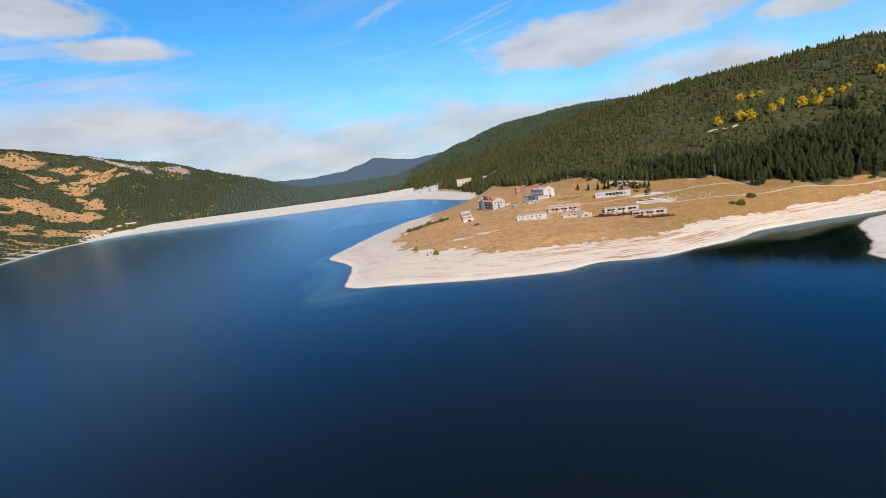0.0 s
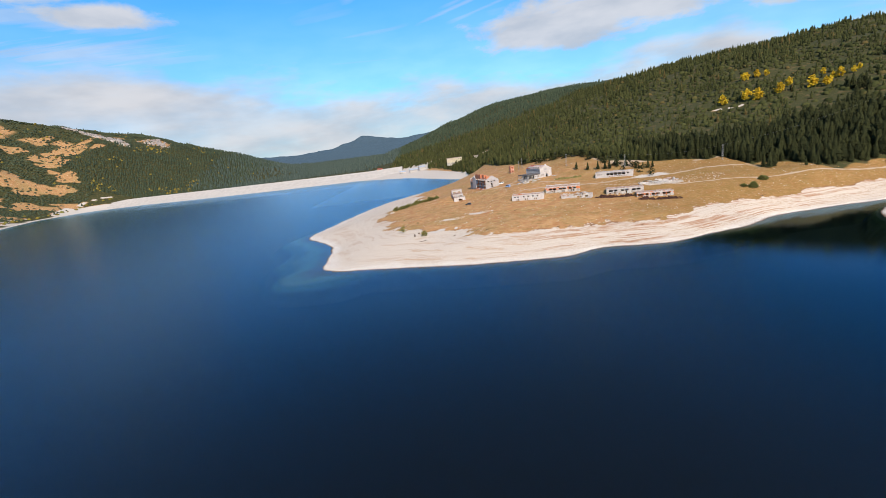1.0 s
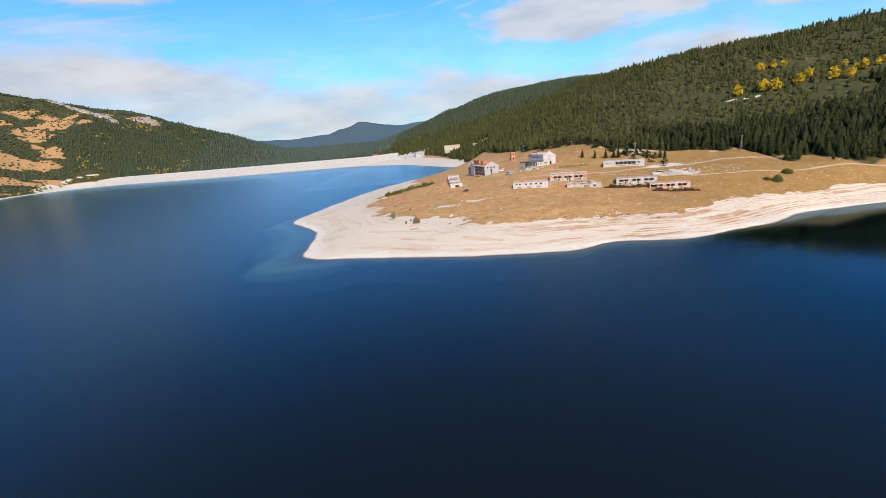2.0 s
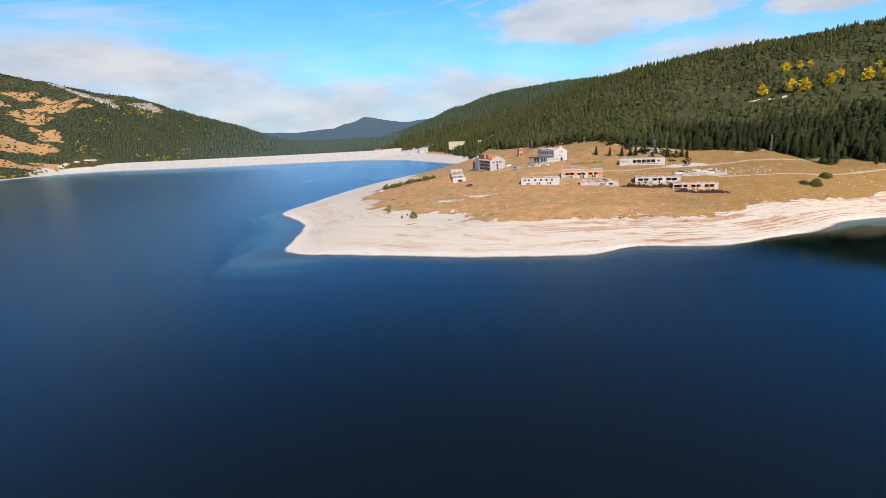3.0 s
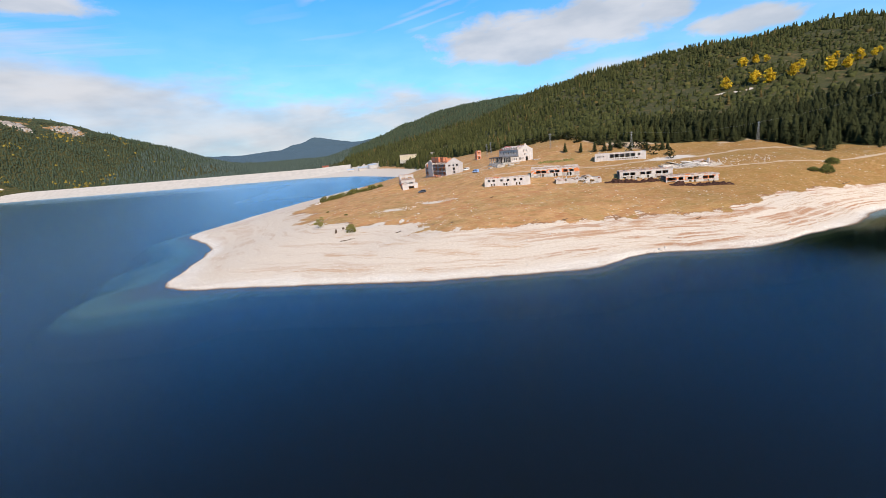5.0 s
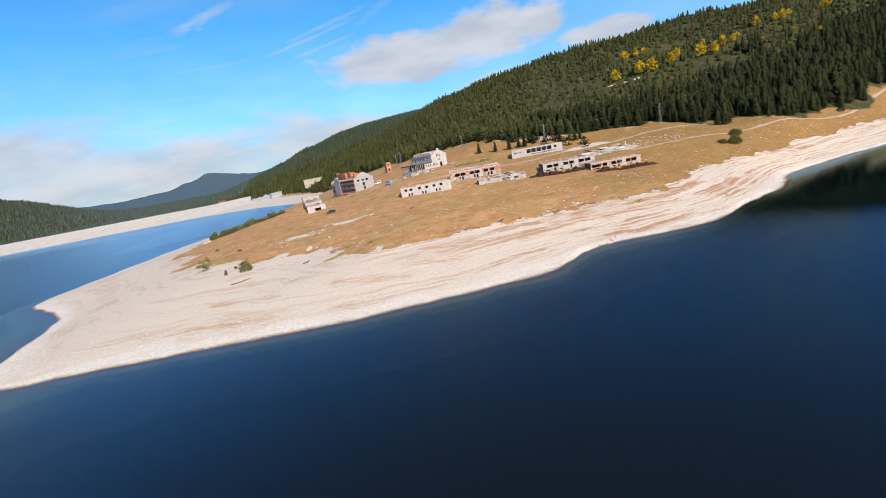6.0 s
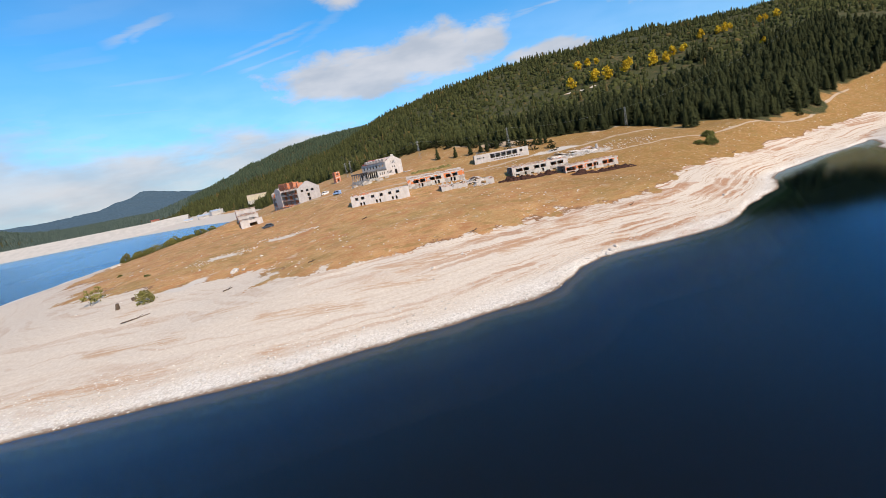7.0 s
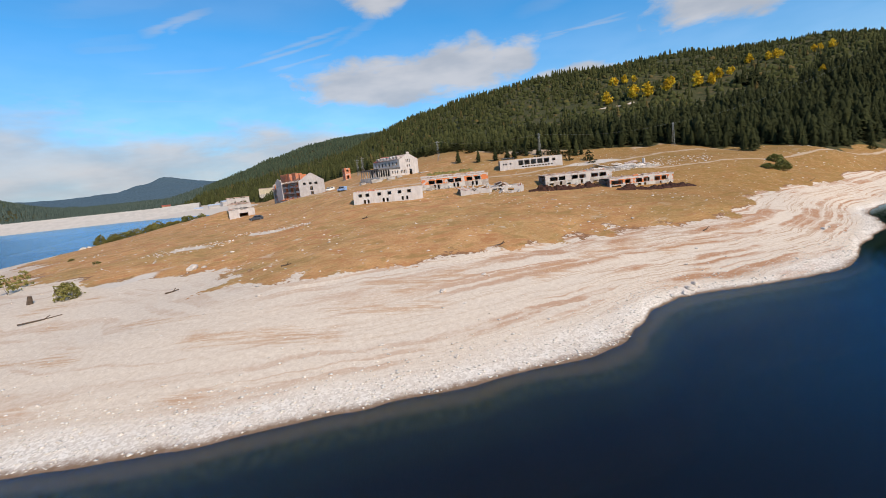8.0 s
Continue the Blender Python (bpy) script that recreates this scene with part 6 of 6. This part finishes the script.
def vehicle(name, x, y, turn, length, wide, high, paint, label, van=False):
    t = empty(name, x, y, height_at(x, y) + 0.05, turn)
    tagged(t, label, "van" if van else "car")
    L, H = length, high
    if van:
        prof = [(0, 0.35), (0, 0.95), (0.55, 1.15), (1.15, H * 0.97), (1.5, H), (L - 0.1, H), (L, H - 0.15), (L, 0.35)]
        glass = [((0.62, 1.2), (1.12, H * 0.93), (1.75, H * 0.93), (1.85, 1.25)), ((2.1, 1.3), (2.1, H * 0.9), (3.4, H * 0.9), (3.4, 1.3))]
    else:
        prof = [(0, 0.35), (0.02, 0.8), (1.1, 0.98), (1.75, H - 0.04), (2.2, H), (L - 0.7, H - 0.03), (L - 0.12, 1.0), (L, 0.9), (L, 0.35)]
        glass = [((1.25, 1.0), (1.85, H - 0.12), (2.6, H - 0.1), (2.6, 1.0)), ((2.72, 1.0), (2.72, H - 0.1), (L - 0.8, H - 0.12), (L - 0.45, 1.02))]
    n = len(prof)
    verts = [(a, s * wide / 2 * (0.86 if b > 1.05 else 1.0), b) for s in (-1, 1) for a, b in prof]
    faces = [tuple(range(n)), tuple(range(2 * n - 1, n - 1, -1))] + [(k, n + k, n + (k + 1) % n, (k + 1) % n) for k in range(n)]
    mesh_object("body", verts, faces, paint, t)
    for g in glass:
        for s in (-1, 1):
            y0 = s * (wide / 2 * 0.93 + 0.03)
            v = [(a, y0, b) for a, b in g] + [(a, y0 - s * 0.08, b) for a, b in g]
            mesh_object("side_window", v, [(0, 1, 2, 3), (7, 6, 5, 4), (0, 4, 5, 1), (1, 5, 6, 2), (2, 6, 7, 3), (3, 7, 4, 0)], GLASS, t)
    a, b = (prof[2], prof[3])
    v = [(a[0] - 0.02, -wide * 0.38, a[1] + 0.05), (a[0] - 0.02, wide * 0.38, a[1] + 0.05), (b[0] - 0.02, wide * 0.36, b[1] - 0.04), (b[0] - 0.02, -wide * 0.36, b[1] - 0.04)]
    v += [(p[0] + 0.1, p[1], p[2] - 0.02) for p in v]
    mesh_object("windscreen", v, [(0, 1, 2, 3), (7, 6, 5, 4), (0, 4, 5, 1), (1, 5, 6, 2), (2, 6, 7, 3), (3, 7, 4, 0)], GLASS, t)
    for wx in (0.18 * L, 0.8 * L):
        for s in (-1, 1):
            bm = bmesh.new()
            tube(bm, (wx, s * (wide / 2 - 0.2), 0.33), (wx, s * (wide / 2 + 0.02), 0.33), 0.34, 14)
            wheel = part("wheel", bm, RUBBER, t)
            bm = bmesh.new()
            tube(bm, (wx, s * (wide / 2 + 0.015), 0.33), (wx, s * (wide / 2 + 0.035), 0.33), 0.2, 10)
            part("rim", bm, STEEL, wheel)


def far_house(name, x, y, z, turn, w, d, h, wall, roof, rise, label, windows=0, storeys=1):
    t = empty(name, x, y, z, turn)
    tagged(t, label, "house")
    holes = [(w * (k + 0.25) / windows, w * (k + 0.75) / windows, 1.0 + s * h / storeys, 1.0 + s * h / storeys + 1.3) for k in range(windows) for s in range(storeys)] if windows else []
    shell(t, w, d, h, holes, (), (), (), (wall,) * 4)
    plinth(t, w, d, 6)
    v = [(-0.5, -0.5, h), (w + 0.5, -0.5, h), (w + 0.5, d + 0.5, h), (-0.5, d + 0.5, h), (-0.5, d / 2, h + rise), (w + 0.5, d / 2, h + rise)]
    mesh_object("roof", v, [(0, 1, 5, 4), (2, 3, 4, 5), (0, 4, 3), (1, 2, 5), (3, 2, 1, 0)], roof, t)


def build_village():
    row_house_white()
    row_house_brick((74.0, 331.8), (95.4, 324.4), 17.5, 7.5, [(2.4, 4.6), (5.0, 7.1), (8.8, 10.9), (11.3, 13.4), (15.3, 17.2), (17.9, 20)],
                    [(4.2, 4.8), (5.4, 6.0), (10.7, 11.3), (11.9, 12.6), (17.0, 17.6), (18.2, 19.0)], "ruined row house, orange brick band over a grey base", 0.9, seed=31, h=3.9)
    row_house_brick((107.3, 308.9), (128.2, 302.4), 14.7, 7.0, [(1.5, 4.0), (4.4, 6.5), (8.4, 10.6), (11.1, 13.2), (15, 17.3), (17.7, 20)],
                    [(4.6, 5.4), (11.5, 12.2)], "ruined row house with plaster fallen from its brick", 0.3, [(1.2, 2.6, 0.0, 1.2), (15.5, 17.0, 0.0, 0.7), (7.0, 8.2, 0.0, 0.9)], 41, finish_upper=PLASTERED, skirt=120)
    row_house_brick((120.6, 295.4), (140.3, 289.9), 12.0, 7.0, [(0.5, 4.1), (4.9, 6.6), (8.4, 10.3), (10.8, 12.7), (14.3, 16.2), (16.6, 18.6)],
                    [(4.9, 5.7), (8.9, 10.0), (10.9, 11.6), (16.0, 16.6)], "ruined row house with orange brick piers between window bays", 0.0, [(0.6, 3.6, 0.5, 1.55), (6.4, 7.6, 0.0, 1.0), (12.6, 13.6, 0.0, 0.8)], 51, skirt=160)
    canteen()
    stub_house()
    balcony_hotel()
    white_hotel()
    brick_tower()
    collapsed_house()
    mound("earth_bank", 98, 305.6, 121, 299.4, 3.4, 1.25, 5)
    mound("earth_bank", 119.5, 292.0, 143, 284.6, 3.6, 1.35, 9)
    slab_ruin()
    debris("rubble_heap", 144.5, 312.5, 12.5, 4.6, 800, 0.3, STONE, "long heap of pale broken concrete and masonry", 61, 0.7, turn=-0.28)
    debris("rubble_field", 168, 312, 16, 9, 130, 0.35, STONE, "scattered pale stones on the pasture", 62)
    debris("foundation_remains", 25, 319.5, 11, 3.4, 150, 0.26, STONE, "flattened pale foundation stones in the turf", 63, turn=-0.45)
    debris("loose_stones", 6, 314, 11, 5, 150, 0.24, STONE, "patch of loose pale stones in the turf", 64)
    mound("grass_bank", 88, 366, 110, 363.5, 6.0, 0.9, 15, MOSS, "low green grassed bank beside the pavilion")
    for n, (x, y, a, w, d, h) in enumerate([(69, 372, 10, 5.0, 1.2, 1.4), (75.5, 372.5, -8, 3.4, 1.6, 1.0), (64, 376, 30, 2.6, 1.4, 1.1), (79.5, 373.5, 22, 2.8, 0.6, 0.9), (94, 381, 15, 6.0, 2.0, 0.5)]):
        t = empty("concrete_block", x, y, height_at(x, y) - 0.25, a)
        tagged(t, "broken retaining block of grey concrete", "block", "blocks before the white hotel")
        box_part("block", (-w / 2, -d / 2, 0, w / 2, d / 2, h), CONCRETE, t, bevel=0.08)
    t = empty("concrete_stump", 152, 312, height_at(152, 312) - 0.2, 20)
    tagged(t, "upright broken concrete post in the rubble", "post")
    box_part("post", (-0.4, -0.4, 0, 0.4, 0.4, 2.6), WHITE, t, bevel=0.06)
    for x, y, h in ((202.5, 341.9, 11.0), (139.6, 357.0, 10.5), (108.6, 398.5, 10.0), (78.0, 447.5, 9.5), (82.0, 452.0, 9.5)):
        pylon(x, y, h, 1.2, 20)
    wires([(202.5, 341.9, height_at(202.5, 341.9) + 11), (139.6, 357, height_at(139.6, 357) + 10.5), (108.6, 398.5, height_at(108.6, 398.5) + 10), (82, 452, height_at(82, 452) + 9.5)])
    wires([(202.5, 341.9, height_at(202.5, 341.9) + 11), (300, 345, height_at(300, 345) + 16), (420, 372, height_at(420, 372) + 18)])
    vehicle("dark_car", 19.2, 350.6, -8, 4.4, 1.8, 1.65, PAINT_DARK, "dark grey estate car parked on dry grass")
    vehicle("white_van", 52.6, 405.0, 10, 4.0, 1.75, 1.95, PAINT_WHITE, "white delivery van parked beside the hotel", True)
    vehicle("blue_van", 54.6, 381.0, -50, 3.9, 1.75, 1.95, PAINT_BLUE, "blue and white van parked on the track", True)
    far_house("yellow_house", 24, 948, 24.0, -3, 31, 13, 8.6, YELLOW, PINKROOF, 0.8, "long pale yellow two-storey house among spruces", 7, 2)
    for x, y, w, h, a in ((-62, 1075, 20, 7, 10), (-38, 1062, 16, 9, 25), (-88, 1100, 14, 5, 5)):
        far_house("dam_house", x, y, height_at(x, y) - 1, a, w, 10, h, WHITE, ROOFBLUE, 2.2, "white house with a pale blue roof by the dam", 5, 2 if h > 6 else 1)
    far_house("red_house", -150, 1172, 18.5, 5, 14, 7, 3, BRICK, TILE, 2.0, "small red-roofed house at the dam's crest", 4)
    far_house("shore_ruin", 76, 905, height_at(76, 905) - 1, -8, 30, 10, 5, PLASTER, PINKROOF, 0.4, "pale low ruin on the far side of the inlet", 6)


build_village()


# ---- stones, stumps and driftwood on the bare shore ----
def pebble_shape(seed):
    rnd = np.random.RandomState(seed)
    v = np.array([(1, 0, 0), (-1, 0, 0), (0, 1, 0), (0, -1, 0), (0, 0, 1), (0, 0, -1)], float) * 0.5
    v = v * rnd.uniform(0.65, 1.2, (6, 1)) + rnd.uniform(-0.1, 0.1, (6, 3))
    t = np.array([(0, 2, 4), (2, 1, 4), (1, 3, 4), (3, 0, 4), (2, 0, 5), (1, 2, 5), (3, 1, 5), (0, 3, 5)])
    return v, t


def stone_mesh(seed, size):
    bm = bmesh.new()
    bmesh.ops.create_icosphere(bm, subdivisions=2, radius=0.5)
    for v in bm.verts:
        n = noise.noise(v.co * 1.9 + Vector((seed * 3.1, 0, 0)))
        v.co *= 1 + 0.5 * n
        v.co.z *= 0.62
    bmesh.ops.scale(bm, vec=(size, size * 0.8, size), verts=bm.verts)
    me = bpy.data.meshes.new("boulder")
    bm.to_mesh(me)
    bm.free()
    me.materials.append(STONE)
    return me


def build_shore():
    shapes = [pebble_shape(s) for s in range(8)]
    xy, rnd = jittered(-75, 240, 226, 300, 0.5, 81)
    s = shore_distance(xy[:, 0], xy[:, 1])
    xy = xy[(s > -2) & (s < 34)]
    z = ground_height(xy[:, 0], xy[:, 1])
    clump = fbm(xy[:, 0], xy[:, 1], 7, 3, 83)
    want = 0.75 * ramp(z, 2.4, 0.5) + 0.05 * ramp(clump, 0.0, 0.3) + 0.3 * ramp(clump, 0.15, 0.4) * ramp(z, 3.2, 1.6)
    keep = (rnd.uniform(0, 1, len(xy)) < want) & (z > 0.05) & (z < 7.4)
    xy, z = xy[keep], z[keep]
    size = 0.1 + 0.42 * rnd.uniform(0, 1, len(xy)) ** 2.4
    plant_all("shore_cobbles", shapes, xy, size * 0.42, size * 1.2, COBBLE, "pale granite cobbles along the waterline", "stones", 0, 84, z + 0.02)
    xy, rnd = jittered(-50, 260, 262, 400, 2.6, 85)
    z = ground_height(xy[:, 0], xy[:, 1])
    clump = fbm(xy[:, 0], xy[:, 1], 18, 3, 87)
    keep = (rnd.uniform(0, 1, len(xy)) < 0.05 + 0.5 * ramp(clump, 0.12, 0.35)) & (z > 6.5) & (depth_in(xy) < 0)
    xy, z = xy[keep], z[keep]
    size = 0.2 + 0.6 * rnd.uniform(0, 1, len(xy)) ** 3
    plant_all("pasture_stones", shapes, xy, size * 0.6, size * 1.3, STONE, "pale stones strewn over dry turf", "stones", 0, 86, z + 0.03)
    tuft = [mound_shape(s, 2, 6) for s in (91, 92, 93)]
    xy, rnd = jittered(-50, 260, 258, 400, 1.5, 88)
    z = ground_height(xy[:, 0], xy[:, 1])
    clump = fbm(xy[:, 0], xy[:, 1], 12, 3, 89)
    keep = (rnd.uniform(0, 1, len(xy)) < 0.03 + 0.16 * ramp(clump, 0.0, 0.35)) & (z > 7.9) & (depth_in(xy) < 4)
    xy, z = xy[keep], z[keep]
    tall = rnd.uniform(0.08, 0.2, len(xy))
    plant_all("grass_tufts", tuft, xy, tall, tall * rnd.uniform(2, 4.5, len(xy)), TUFT, "tussocks of dry brown grass", "grass", 0, 90, z)
    meshes = [stone_mesh(k, 1.0) for k in range(6)]
    rnd = random.Random(12)
    for k in range(40):
        if k < 12:
            x, y = [(8.8, 291.8), (82.5, 238.6), (80.5, 237.8), (78, 238), (84.5, 239.5), (54, 252), (11, 291), (16, 300), (-40.5, 394), (-38.5, 396), (131, 246), (46, 250)][k]
            size = [2.6, 1.5, 1.2, 1.0, 1.1, 0.9, 1.2, 1.0, 2.6, 1.6, 1.3, 1.1][k]
        else:
            x = rnd.uniform(-40, 190)
            y = float(np.interp(x, [-65, 7, 64, 82, 134, 180, 210], [258, 236, 229, 237, 239, 261, 265])) + rnd.uniform(0.4, 11) ** 1.0
            size = rnd.uniform(0.35, 0.75)
        ob = new("boulder", meshes[k % 6])
        ob.matrix_world = pose(x, y, height_at(x, y) + 0.08 * size, rnd.uniform(-15, 15), rnd.uniform(-15, 15), rnd.uniform(0, 360)) @ Matrix.Diagonal((size, size, size * 0.8, 1))
        tagged(ob, "pale granite boulder on the bare shore", "boulder", "boulders on the shore")
    for x, y, h, lean in ((-16.6, 289.4, 1.5, 12), (-14.1, 294.0, 0.9, -10)):
        t = empty("tree_stump", x, y, height_at(x, y) - 0.1, 30)
        tagged(t, "dead grey stump standing on the sand", "stump")
        bm = bmesh.new()
        bmesh.ops.create_cone(bm, cap_ends=True, segments=9, radius1=0.5, radius2=0.34, depth=h)
        for v in bm.verts:
            v.co += Vector((0.08 * noise.noise(v.co * 3), 0.08 * noise.noise(v.co * 3 + Vector((5, 0, 0))), h / 2))
        part("trunk", bm, BARK, t).rotation_euler = (radians(lean), radians(lean / 2), 0)
    for x, y, a, l in ((7.1, 278.2, 20, 2.2), (-11.2, 278.0, 14, 5.4), (26, 275, -5, 1.8), (104, 252, 8, 2.0), (184, 276, 15, 5.5), (63, 262, 0, 2.0), (47.5, 303, 10, 1.8)):
        t = empty("driftwood_log", x, y, height_at(x, y) + 0.08, a)
        tagged(t, "weathered dark driftwood log lying on the shore", "log")
        bm = bmesh.new()
        tube(bm, (-l / 2, 0, 0), (l * 0.1, 0.12, 0.05), 0.12, 7), tube(bm, (l * 0.06, 0.1, 0.05), (l / 2, 0.3, 0.2), 0.08, 7)
        part("trunk", bm, BARK, t)
        bm = bmesh.new()
        tube(bm, (l * 0.1, 0.1, 0.1), (l * 0.25, -0.3, 0.6), 0.07, 5)
        part("branch", bm, BARK, t)


TUFT = foliage_material("dry_grass_blades", (0.28, 0.17, 0.07), (0.46, 0.31, 0.13))
build_shore()
